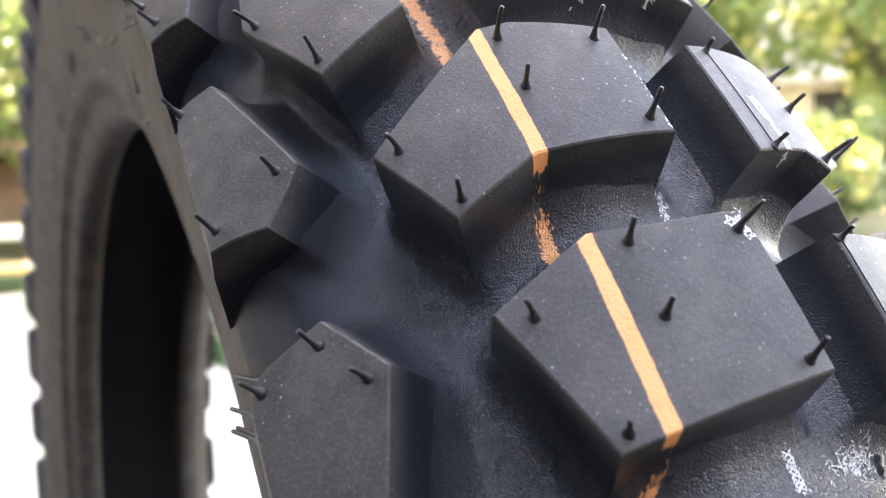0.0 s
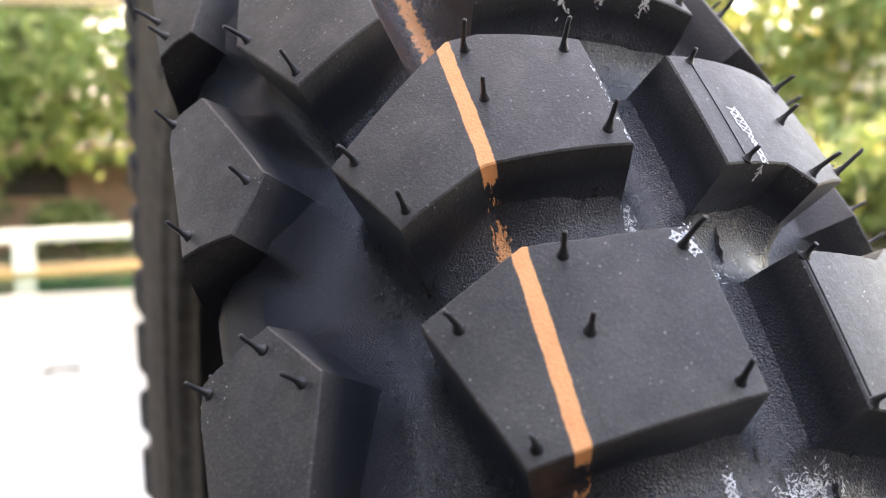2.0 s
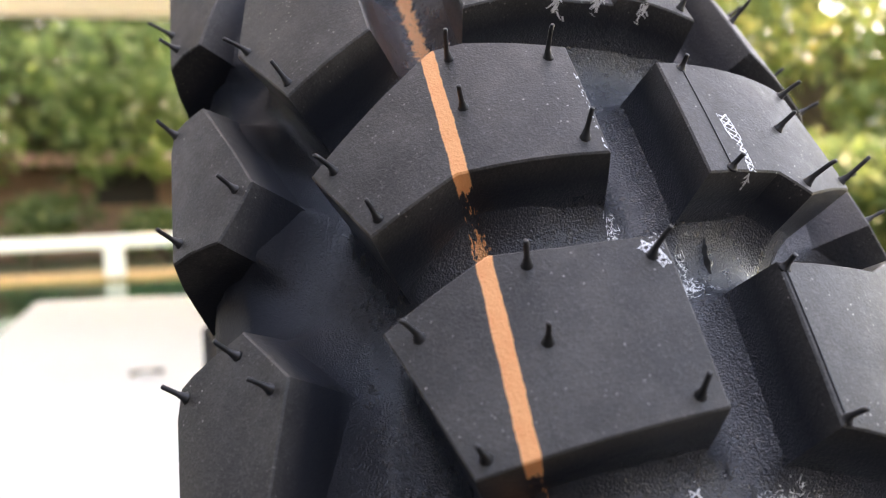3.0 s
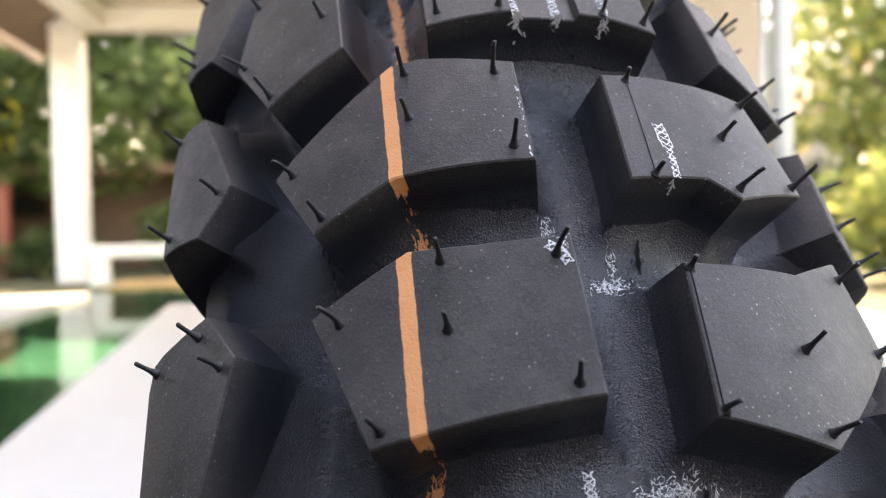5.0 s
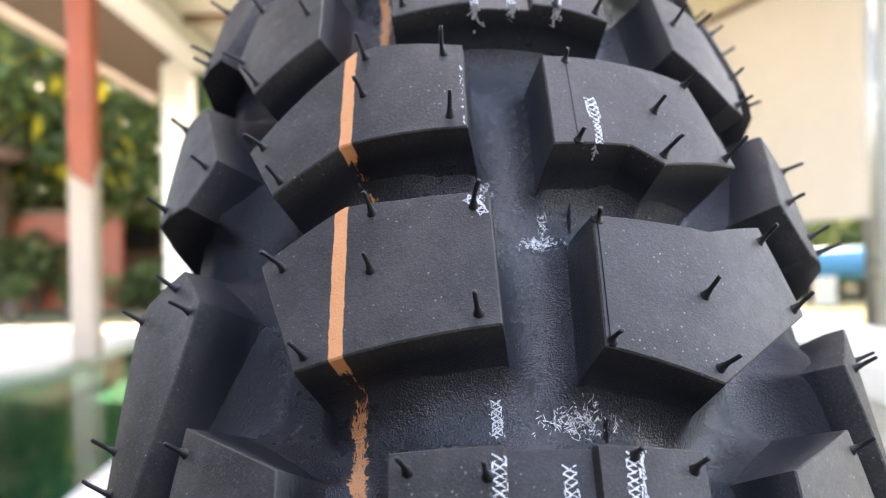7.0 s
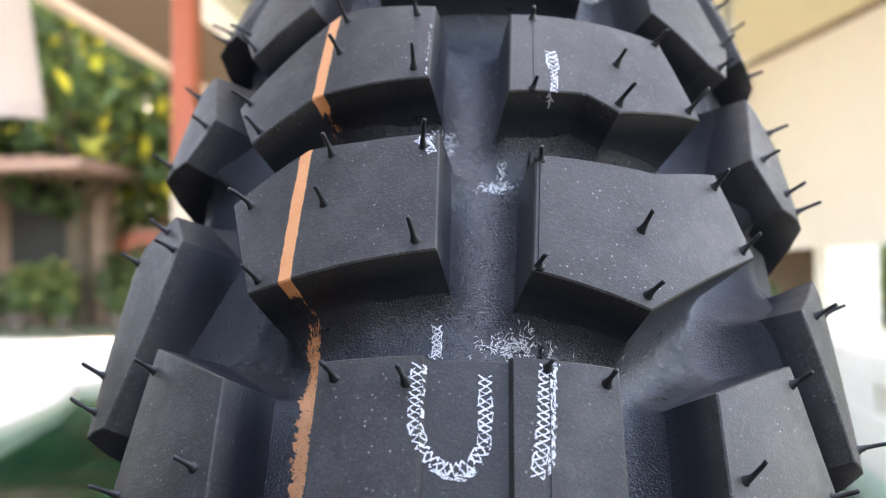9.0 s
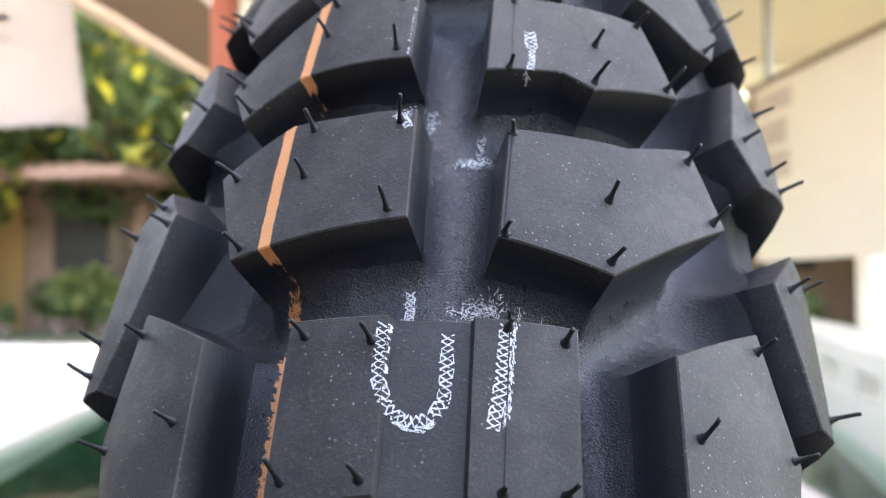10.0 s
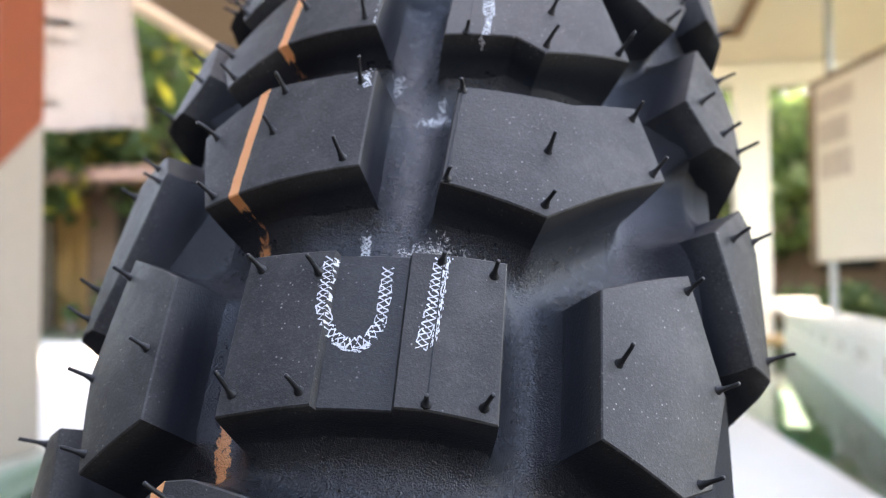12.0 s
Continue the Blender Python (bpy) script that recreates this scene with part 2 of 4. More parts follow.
def leafmat(name, a, b, c, through=0.5):
    m = Mat(name, 0.5, 0.0, 0.4)
    geo = m.t.nodes.new("ShaderNodeNewGeometry")
    rnd = geo.outputs["Random Per Island"]
    m.color(m.ramp(rnd, (0.0, a), (0.70, b), (0.84, b), (0.90, c)))
    m.b.inputs["Transmission Weight"].default_value = 0.0
    m.b.inputs["Subsurface Weight"].default_value = 0.0
    tr = m.t.nodes.new("ShaderNodeBsdfTranslucent")
    m.t.links.new(m.ramp(rnd, (0.0, b), (0.85, b), (0.95, c)), tr.inputs[0])
    mx = m.t.nodes.new("ShaderNodeMixShader")
    mx.inputs[0].default_value = through
    m.t.links.new(m.b.outputs[0], mx.inputs[1])
    m.t.links.new(tr.outputs[0], mx.inputs[2])
    m.t.links.new(mx.outputs[0], m.t.nodes["Material Output"].inputs[0])
    return m.m


M_LEAF = leafmat("green_leaves", (0.038, 0.068, 0.024), (0.105, 0.160, 0.055), (0.36, 0.40, 0.17), 0.42)
# leaves of one hedge, with the sun on them put into a lighter green
M_LEAFSUN = leafmat("sunlit_green_leaves", (0.080, 0.125, 0.040), (0.225, 0.310, 0.105), (0.62, 0.66, 0.32), 0.6)
M_LEAFGOLD = leafmat("dark_leaves_with_yellow", (0.034, 0.060, 0.022), (0.088, 0.135, 0.042), (0.66, 0.55, 0.06), 0.4)
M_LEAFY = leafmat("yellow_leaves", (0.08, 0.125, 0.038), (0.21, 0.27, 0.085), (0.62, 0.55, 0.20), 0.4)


def tilemat():
    m = Mat("green_pool_tile", 0.25)
    br = m.t.nodes.new("ShaderNodeTexBrick")
    br.offset = 0.0
    br.inputs["Scale"].default_value = 1.0
    br.inputs["Brick Width"].default_value = 0.20
    br.inputs["Row Height"].default_value = 0.20
    br.inputs["Mortar Size"].default_value = 0.006
    br.inputs["Color1"].default_value = (0.018, 0.120, 0.070, 1)
    br.inputs["Color2"].default_value = (0.027, 0.155, 0.090, 1)
    br.inputs["Mortar"].default_value = (0.07, 0.17, 0.12, 1)
    m.t.links.new(m.tc.outputs["Object"], br.inputs["Vector"])
    m.color(m.mix(m.ramp(m.noise(1.2), (0.4, 0.0), (0.7, 0.4)), br.outputs[0], (0.035, 0.15, 0.09)))
    return m.m


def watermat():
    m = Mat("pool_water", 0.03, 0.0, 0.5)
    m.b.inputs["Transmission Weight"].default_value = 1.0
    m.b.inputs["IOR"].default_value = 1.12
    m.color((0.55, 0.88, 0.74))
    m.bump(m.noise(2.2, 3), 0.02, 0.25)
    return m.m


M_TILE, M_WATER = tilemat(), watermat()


# ---------------------------------------------------------------- builders
def mesh_from(name, bm, mat, smooth=False):
    me = bpy.data.meshes.new(name)
    bm.normal_update()
    bm.to_mesh(me)
    bm.free()
    me.materials.append(mat)
    if smooth:
        for f in me.polygons:
            f.use_smooth = True
    return me


def part(name, bm, mat, parent=None, label="", m=None, smooth=False):
    ob = new(name, bm if isinstance(bm, bpy.types.Mesh) else mesh_from(name, bm, mat, smooth))
    if parent:
        ob.parent = parent
    if m is not None:
        ob.matrix_local = m
    return tagged(ob, label)


def thing(name, label, category, at=(0, 0, 0), rz=0.0, group="", kind=""):
    ob = new(name)
    ob.matrix_local = pose(*at, 0, 0, rz)
    return tagged(ob, label, category, group, kind)


def box(bm, x0, x1, y0, y1, z0, z1, bevel=0.0, seg=2):
    r = bmesh.ops.create_cube(bm, size=1.0, matrix=Matrix.LocRotScale(((x0 + x1) / 2, (y0 + y1) / 2, (z0 + z1) / 2), None, (x1 - x0, y1 - y0, z1 - z0)))
    if bevel:
        es = {e for v in r["verts"] for e in v.link_edges}
        bmesh.ops.bevel(bm, geom=list(es), offset=bevel, segments=seg, affect="EDGES", profile=0.5)
    return bm


def bxm(*a, **k):
    return box(bmesh.new(), *a, **k)


def tube(bm, pts, radii, n=8, cap=True):
    """A round tapered tube along a list of points."""
    rings = []
    for i, (c, r) in enumerate(zip(pts, radii)):
        c = Vector(c)
        d = (Vector(pts[min(i + 1, len(pts) - 1)]) - Vector(pts[max(i - 1, 0)])).normalized()
        up = Vector((0, 0, 1)) if abs(d.z) < 0.9 else Vector((1, 0, 0))
        e = d.cross(up).normalized()
        g = e.cross(d)
        rings.append([bm.verts.new(c + r * (e * math.cos(k * math.tau / n) + g * math.sin(k * math.tau / n))) for k in range(n)])
    for a, b in zip(rings, rings[1:]):
        for k in range(n):
            bm.faces.new((a[k], a[(k + 1) % n], b[(k + 1) % n], b[k]))
    if cap:
        bm.faces.new(rings[-1])
        bm.faces.new(rings[0][::-1])
    return bm


# ---------------------------------------------------------------- the tyre
def crown(th, ph, d=0.0):
    """A point of the tread: th round the tyre from the front upwards, ph across it (degrees), d below the tread's face."""
    rad = RC + bulge(ph) - d
    th, ph = radians(th), radians(ph)
    r = CORE + rad * math.cos(ph)
    return Vector((rad * math.sin(ph), -r * math.cos(th), r * math.sin(th)))


def bulge(ph):
    """How far the shoulders stand out past the crown's circle."""
    u = (-ph - 46) / 11 if ph < 0 else (ph - 50) / 14
    u = min(1.0, max(0.0, u))
    return (0.0021 if ph < 0 else 0.0015) * u * u * (3 - 2 * u)


def groove(ph):
    """The groove's depth: shallow in the middle, deeper towards the shoulders."""
    a = abs(ph - 3.0)
    up = min(1.0, max(0.0, (a - 15.0) / 20.0))
    down = min(1.0, max(0.0, (a - 44.0) / 14.0))
    return DEEP + 0.0038 * up - 0.0062 * down


KS, KQ = math.pi / 180 * 0.322, math.pi / 180 * RC    # metres a degree, round and across


def block_mesh(name, outline, recess=None, taper=0.13, cuts=()):
    """A tread block: its face follows the crown, its sides flare and run out into the groove."""
    pts = [Vector((t * KS, p * KQ)) for t, p in outline]
    area = sum(a.x * b.y - b.x * a.y for a, b in zip(pts, pts[1:] + pts[:1]))
    if area < 0:
        pts.reverse()
    soft = pts
    bm = bmesh.new()
    vs = [bm.verts.new((v.x, v.y, 0)) for v in soft]
    bm.faces.new(vs)
    qs, ss = [v.y for v in soft], [v.x for v in soft]
    for lo, hi, step, ax in ((min(qs), max(qs), 0.0032, 1), (min(ss), max(ss), 0.005, 0)):
        n = max(1, round((hi - lo) / step))
        for k in range(1, n):
            co = [0, 0, 0]
            co[ax] = lo + (hi - lo) * k / n
            no = [0, 0, 0]
            no[ax] = 1
            bmesh.ops.bisect_plane(bm, geom=bm.verts[:] + bm.edges[:] + bm.faces[:], plane_co=co, plane_no=no, dist=1e-7)
    for p in cuts:
        bmesh.ops.bisect_plane(bm, geom=bm.verts[:] + bm.edges[:] + bm.faces[:], plane_co=(0, p * KQ, 0), plane_no=(0, 1, 0), dist=1e-7)
    # the rim, in order
    start = next(v for v in bm.verts if any(e.is_boundary for e in v.link_edges))
    loop, cur, prev = [start], start, None
    while True:
        nxt = [e.other_vert(cur) for e in cur.link_edges if e.is_boundary and e.other_vert(cur) is not prev]
        if prev is None:
            nxt = [v for v in nxt]
        prev, cur = cur, nxt[0]
        if cur is start:
            break
        loop.append(cur)
    flat = [Vector((v.co.x, v.co.y)) for v in loop]
    if sum(a.x * b.y - b.x * a.y for a, b in zip(flat, flat[1:] + flat[:1])) < 0:
        loop.reverse()
        flat.reverse()
    normals = []
    for i, c in enumerate(flat):
        d1, d2 = (c - flat[i - 1]).normalized(), (flat[(i + 1) % len(flat)] - c).normalized()
        n1, n2 = Vector((d1.y, -d1.x)), Vector((d2.y, -d2.x))
        n = (n1 + n2).normalized()
        normals.append(n / max(0.5, n.dot(n1)))
    cut = recess or (lambda p: 0.0)

    def place(s, q, d):
        """Below the outermost edge a shoulder block's wall drops towards the hub, into the side wall."""
        th, ph = s / KS, q / KQ
        u = min(1.0, max(0.0, (-ph - 53) / 4 if ph < 0 else (ph - 61) / 5))
        c = crown(th, ph, d)
        if u <= 0 or d < 0.0003:
            return c
        top = crown(th, ph, 0.0)
        hub = Vector((0, -top.y, -top.z)).normalized()
        return c.lerp(top + (hub * 0.945 + Vector((-0.30 if top.x > 0 else 0.30, 0, 0))) * d * 1.5, u)

    rims = [loop]
    for frac, off in ((None, 0.00022), (0.35, None), (0.7, None), (1.25, None)):
        ring = []
        for v, c, n in zip(loop, flat, normals):
            top = cut(c.y / KQ)
            d = top + 0.00022 if frac is None else max(top + 0.0004, frac * groove(c.y / KQ))
            o = off if frac is None else 0.00022 + taper * d + (off or 0.0)
            q = c + n * (o if abs(c.y / KQ - 2.0) < 55 else min(o, 0.0006))
            ring.append(bm.verts.new(place(q.x, q.y, d)))
        rims.append(ring)
    for v in {v for f in bm.faces for v in f.verts}:
        s, q = v.co.x, v.co.y
        v.co = place(s, q, cut(q / KQ))
    for level, (a, b) in enumerate(zip(rims, rims[1:])):
        for k in range(len(a)):
            j = (k + 1) % len(a)
            bm.faces.new((a[k], b[k], b[j], a[j]))
    bmesh.ops.recalc_face_normals(bm, faces=bm.faces[:])
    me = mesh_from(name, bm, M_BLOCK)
    for f in me.polygons:
        f.use_smooth = True
    me.set_sharp_from_angle(angle=radians(28))
    return me


def shallow(p):
    """The wide shallow channel along the middle of the centre block."""
    if p <= -1.9 or p >= 7.9:
        return 0.0
    if p >= -1.5 and p <= 7.5:
        return 0.0013
    return 0.0013 * ((p + 1.9) / 0.4 if p < 0 else (7.9 - p) / 0.4)


PITCH = 17.37
MID = 3.0       # the tread's middle line lies a little off the crown's
R_OUT = [(32.1, 32.7), (33.7, 47.8), (30.6, 54.0), (28.0, 50.0), (27.55, 44.5), (28.4, 32.7)]
BLOCKS = {
    "centre": ([(32.15, -13.6), (32.15, 19.6), (28.27, 19.7), (28.42, 11.9), (28.42, 8.0), (28.42, -1.9), (28.2, -13.7)], "wide centre block"),
    "inner_low": ([(37.4, -31.4), (38.35, -19.6), (38.2, -12.0), (38.2, -1.6), (34.76, -1.2), (34.31, -25.2)], "block"),
    "inner_low_right": ([(37.6, 11.2), (37.72, 20.5), (37.88, 28.0), (38.9, 38.7), (36.65, 44.0), (33.78, 24.6), (34.3, 10.4)], "block"),
    "inner_high": ([(41.85, -36.7), (44.2, -19.4), (44.2, -15.5), (43.6, -3.7), (40.38, -3.7), (40.48, -20.5), (39.66, -31.0)], "block"),
    "inner_high_right": ([(43.18, 8.0), (43.5, 19.8), (43.9, 32.2), (41.06, 37.8), (39.8, 23.2), (40.17, 18.5), (39.84, 7.7)], "block"),
    "side_right": (R_OUT, "block"),
    "side": ([(32.2, -26.8), (33.8, -41.8), (30.4, -45.5), (27.45, -38.4), (28.4, -26.2)], "block"),
    "shoulder": ([(38.85, -48.5), (37.35, -43.0), (32.3, -52.0), (32.4, -58.0), (37.6, -58.0), (38.25, -57.0)], "block"),
    "shoulder_right": ([(37.94, 62.8), (36.05, 55.2), (32.15, 61.8), (32.3, 68.7), (37.2, 69.5), (37.8, 66.8)], "block"),
    "shoulder_short": ([(46.5, -52.1), (42.8, -45.5), (41.6, -50.9), (41.85, -58.2), (45.7, -58.2), (46.4, -57.2)], "block"),
    "shoulder_short_right": ([(45.2, 55.8), (41.3, 51.2), (40.1, 57.4), (40.9, 67.5), (43.5, 67.0)], "block"),
}
# where the moulding hairs stand on each block
HAIRS = {
    "inner_high": [(43.8, -17.7), (43.3, -6.2), (42.2, -17.8), (40.8, -5.7), (41.7, -34.0), (40.0, -29.9)],
    "inner_low": [(37.1, -28.0), (38.0, -16.0), (37.8, -3.4), (36.4, -16.0), (35.0, -3.6), (34.6, -24.0)],
    "shoulder_short": [(46.3, -57.0), (42.9, -48.0), (42.3, -56.8)],
    "shoulder": [(38.4, -49.4), (37.3, -45.4), (38.0, -56.4), (33.0, -56.2), (34.2, -57.4)],
    "inner_high_right": [(43.1, 11.1), (40.0, 10.9), (41.8, 23.7), (43.7, 31.4), (40.1, 23.3), (41.1, 35.7)],
    "inner_low_right": [(37.5, 11.6), (34.4, 11.0), (35.9, 24.4), (38.4, 38.0), (36.6, 41.5), (34.1, 24.3)],
    "centre": [(31.8, -11.7), (31.6, -3.6), (31.8, 18.2), (28.7, -12.1), (28.7, -3.4), (28.6, 18.1), (32.0, 11.7), (28.55, 11.5)],
    "side": [(33.2, -41.3), (30.3, -29.0), (30.2, -43.8), (27.9, -38.2)],
    "side_right": [(33.2, 47.3), (30.3, 35.0), (30.7, 52.6), (28.0, 47.7)],
    "shoulder_short_right": [(41.9, 54.9), (41.2, 60.3), (41.4, 66.0), (44.4, 61.0)],
    "shoulder_right": [(36.3, 59.3), (37.4, 67.6), (32.9, 67.8)],
}

tyre = thing("tyre", "black knobbly motorcycle tyre with orange line, standing on an added unseen floor", "tyre")


def polygon_gap(S, Q, pts):
    """Signed distance of points (S, Q) from a closed outline, negative inside."""
    best = np.full(S.shape, 1e9)
    odd = np.zeros(S.shape, bool)
    for (ax, ay), (bx, by) in zip(pts, pts[1:] + pts[:1]):
        dx, dy = bx - ax, by - ay
        u = np.clip(((S - ax) * dx + (Q - ay) * dy) / (dx * dx + dy * dy), 0, 1)
        best = np.minimum(best, np.hypot(S - ax - u * dx, Q - ay - u * dy))
        if ay != by:
            odd ^= ((ay > Q) != (by > Q)) & (S < ax + (Q - ay) * dx / (by - ay))
    return np.where(odd, -best, best)


FINE = 210                                    # rows of the groove skin in one pitch of the pattern
ACROSS = [-63 + 129 * k / 280 for k in range(281)]


def fillets():
    """How far the groove's skin swells up round the feet of the blocks, over one pitch."""
    th = np.arange(FINE) * PITCH / FINE + 28.0
    S, Q = np.meshgrid(th * KS, np.array(ACROSS) * KQ, indexing="ij")
    total = np.zeros(S.shape)
    # the flanks have next to no fillet, the middle channel a small one
    room = np.array([0.16 + 0.84 * min(1.0, max(0.0, (groove(p) - 0.0088) / 0.0024)) for p in ACROSS])
    room *= np.array([0.55 + 0.45 * min(1.0, max(0.0, (abs(p - 3.0) - 12.0) / 10.0)) for p in ACROSS])
    for outline, _ in BLOCKS.values():
        for k in (-2, -1, 0, 1, 2):
            pts = [((t + k * PITCH) * KS, p * KQ) for t, p in outline]
            gap = polygon_gap(S, Q, pts) - 0.0008
            lift = room * 0.0074 * np.clip(1 - gap / 0.0086, 0, 1.1) ** 4.2
            total += lift ** 2.2
    return 0.0105 * np.tanh(total ** (1 / 2.2) / 0.0105)


SWELL = fillets()


def skin_depth(th, ph):
    """Depth of the groove's skin below the tread's face."""
    u = (th - 28.0) * FINE / PITCH
    i, j = math.floor(u), min(279, max(0, (ph + 63) * 280 / 129))
    f, g, jj = u - i, j - math.floor(j), math.floor(j)
    a, b = SWELL[i % FINE], SWELL[(i + 1) % FINE]
    return groove(ph) - ((a[jj] * (1 - g) + a[jj + 1] * g) * (1 - f) + (b[jj] * (1 - g) + b[jj + 1] * g) * f)


def lay(q, deep, up):
    """A point on the rubber at (round, across) metres, up above its face, channel or groove."""
    th, ph = q.x / KS, q.y / KQ
    return crown(th, ph, (skin_depth(th, ph) if deep == "floor" else deep(ph) if deep else 0.0) - up)


def carcass():
    """Tread base, side walls, beads and the hollow inside, as one turned skin."""
    half = [(0.0494, 0.2890), (0.0484, 0.2800), (0.0466, 0.2710), (0.0445, 0.2625), (0.0421, 0.2560), (0.0408, 0.2528), (0.0412, 0.2505), (0.0405, 0.2480), (0.0380, 0.2462), (0.0362, 0.2440), (0.0352, 0.2405),
            (0.0345, 0.2380), (0.0322, 0.2358), (0.0295, 0.2345), (0.0262, 0.2338), (0.0235, 0.2345), (0.0218, 0.2370)]
    half += [(0.0230, 0.2420), (0.0280, 0.2480), (0.0330, 0.2545), (0.0362, 0.2640), (0.0362, 0.2760), (0.0320, 0.2890), (0.0230, 0.2990), (0.0120, 0.3035)]
    shift = 0.0015
    side = [(x + shift, r) for x, r in half] + [(0.0, 0.3045)] + [(shift - x, r) for x, r in reversed(half)]
    first, last = -FINE, 3 * FINE               # the finely built arc
    angles = [(28.0 + k * PITCH / FINE, k) for k in range(first, last + 1)]
    a0, a1 = angles[-1][0], angles[0][0] + 360
    angles += [(a0 + (a1 - a0) * k / 220, None) for k in range(1, 220)]
    verts, faces, mats = [], [], []
    wide = len(ACROSS) + len(side)
    for a, k in angles:
        row = SWELL[k % FINE] if k is not None else None
        c, sn = math.cos(radians(a)), math.sin(radians(a))
        for i, p in enumerate(ACROSS):
            rad = RC + bulge(p) - groove(p) + (row[i] if row is not None else 0.0)
            x, r = rad * math.sin(radians(p)), CORE + rad * math.cos(radians(p))
            verts.append((x, -r * c, r * sn))
        verts += [(x, -r * c, r * sn) for x, r in side]
    n = len(angles)
    for k in range(n):
        a, b = k * wide, (k + 1) % n * wide
        for i in range(wide):
            j = (i + 1) % wide
            faces.append((a + j, b + j, b + i, a + i))
            mats.append(0 if i < len(ACROSS) + 1 or i > wide - 2 else 2 if len(ACROSS) + 16 <= i <= wide - 18 else 1)
    me = bpy.data.meshes.new("carcass")
    me.from_pydata(verts, [], faces)
    me.materials.append(M_CARC)
    me.materials.append(M_SIDE)
    me.materials.append(M_LINER)
    me.polygons.foreach_set("material_index", mats)
    me.polygons.foreach_set("use_smooth", [True] * len(faces))
    me.update()
    return part("carcass", me, None, tyre, "black rubber casing with leathery grooves", pose(0, 0, RT))


carcass()
TURNS = [k * PITCH for k in range(-3, 7)]
rest = (360 - 9 * PITCH) / 12
TURNS += [6 * PITCH + rest * k for k in range(1, 12)]
block_meshes = {}
placed = {}
for kind, (outline, _) in BLOCKS.items():
    if kind == "centre":
        block_meshes[kind] = block_mesh("tread_block", outline, shallow, cuts=(-1.9, -1.5, 7.5, 7.9))
    else:
        block_meshes[kind] = block_mesh("tread_block", outline)
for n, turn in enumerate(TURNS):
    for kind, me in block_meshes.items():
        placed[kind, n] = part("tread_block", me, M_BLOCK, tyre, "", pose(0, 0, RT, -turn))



def hair_mesh(bend, length):
    bm = bmesh.new()
    tube(bm, [(0, 0, -0.0003), (0, 0, 0.0001), (0, 0, 0.0004), (0, 0, 0.0009), (0, 0, 0.00115), (bend * 0.3, 0, length * 0.5), (bend * 0.65, 0, length * 0.8), (bend, 0, length - 0.0001), (bend, 0, length)],
         (0.00085, 0.00066, 0.00050, 0.00043, 0.00034, 0.00031, 0.00030, 0.00029, 0.00018), 8)
    return mesh_from("rubber_hair", bm, M_HAIR, True)


hair_meshes = [hair_mesh(b, l) for b, l in ((0.0001, 0.0038), (0.0003, 0.0042), (0.0007, 0.0046), (-0.0002, 0.0035))]
rng = random.Random(4)
for n in range(1, 9):
    for kind, spots in HAIRS.items():
        for th, ph in spots:
            cut = shallow(ph) if kind == "centre" else 0.0
            p = crown(th, ph, cut)
            up = (crown(th, ph, -0.01) - p).normalized()
            lean = Vector((radians(ph) * 0.08 + rng.gauss(0, 0.06), rng.gauss(0, 0.05), rng.gauss(0.16, 0.06)))
            q = (up + lean).to_track_quat("Z", "Y").to_matrix().to_4x4()
            size = 0.55 if abs(ph - 11.3) < 0.7 else rng.uniform(0.8, 1.05)
            part("rubber_hair", rng.choice(hair_meshes), None, placed[kind, n], "", Matrix.Translation(p) @ q @ pose(0, 0, 0, 0, 0, rng.uniform(0, 360)) @ Matrix.Diagonal((1, 1, size, 1)))


# hairs low on the outer walls of the shoulder blocks point away backwards
for n in range(1, 8):
    for th, r in ((39.3, 0.2935), (38.46, 0.2930), (37.81, 0.2939), (37.95, 0.2916)):
        a = radians(th)
        p = Vector((-0.0478 if th > 39 else -0.0492, -r * math.cos(a), r * math.sin(a)))
        out = Vector((-0.35, 0.9 + rng.gauss(0, 0.04), 0.12 + rng.gauss(0, 0.04)))
        q = out.to_track_quat("Z", "Y").to_matrix().to_4x4()
        part("rubber_hair", hair_meshes[n % 2], None, placed["shoulder", n], "", Matrix.Translation(p) @ q @ Matrix.Diagonal((1, 1, 1.3, 1)))


def ridge(points, wide, high, deep=0.0):
    """A thin raised seam left by the mould, along points of the tread."""
    bm = bmesh.new()
    rows = []
    for th, ph in points:
        h = wide / KQ / 2
        rows.append([bm.verts.new(crown(th, ph + o * h, (deep or skin_depth(th, ph)) - z if deep != 0.0 else -z)) for o, z in ((-1, -0.0001), (-0.4, high), (0.4, high), (1, -0.0001))])
    for a, b in zip(rows, rows[1:]):
        for k in range(3):
            bm.faces.new((a[k], a[k + 1], b[k + 1], b[k]))
    bm.faces.new(rows[0])
    bm.faces.new(rows[-1][::-1])
    bmesh.ops.recalc_face_normals(bm, faces=bm.faces[:])
    return mesh_from("mould_seam", bm, M_HAIR)


def steps(a, b, n):
    return [(a[0] + (b[0] - a[0]) * k / n, a[1] + (b[1] - a[1]) * k / n) for k in range(n + 1)]


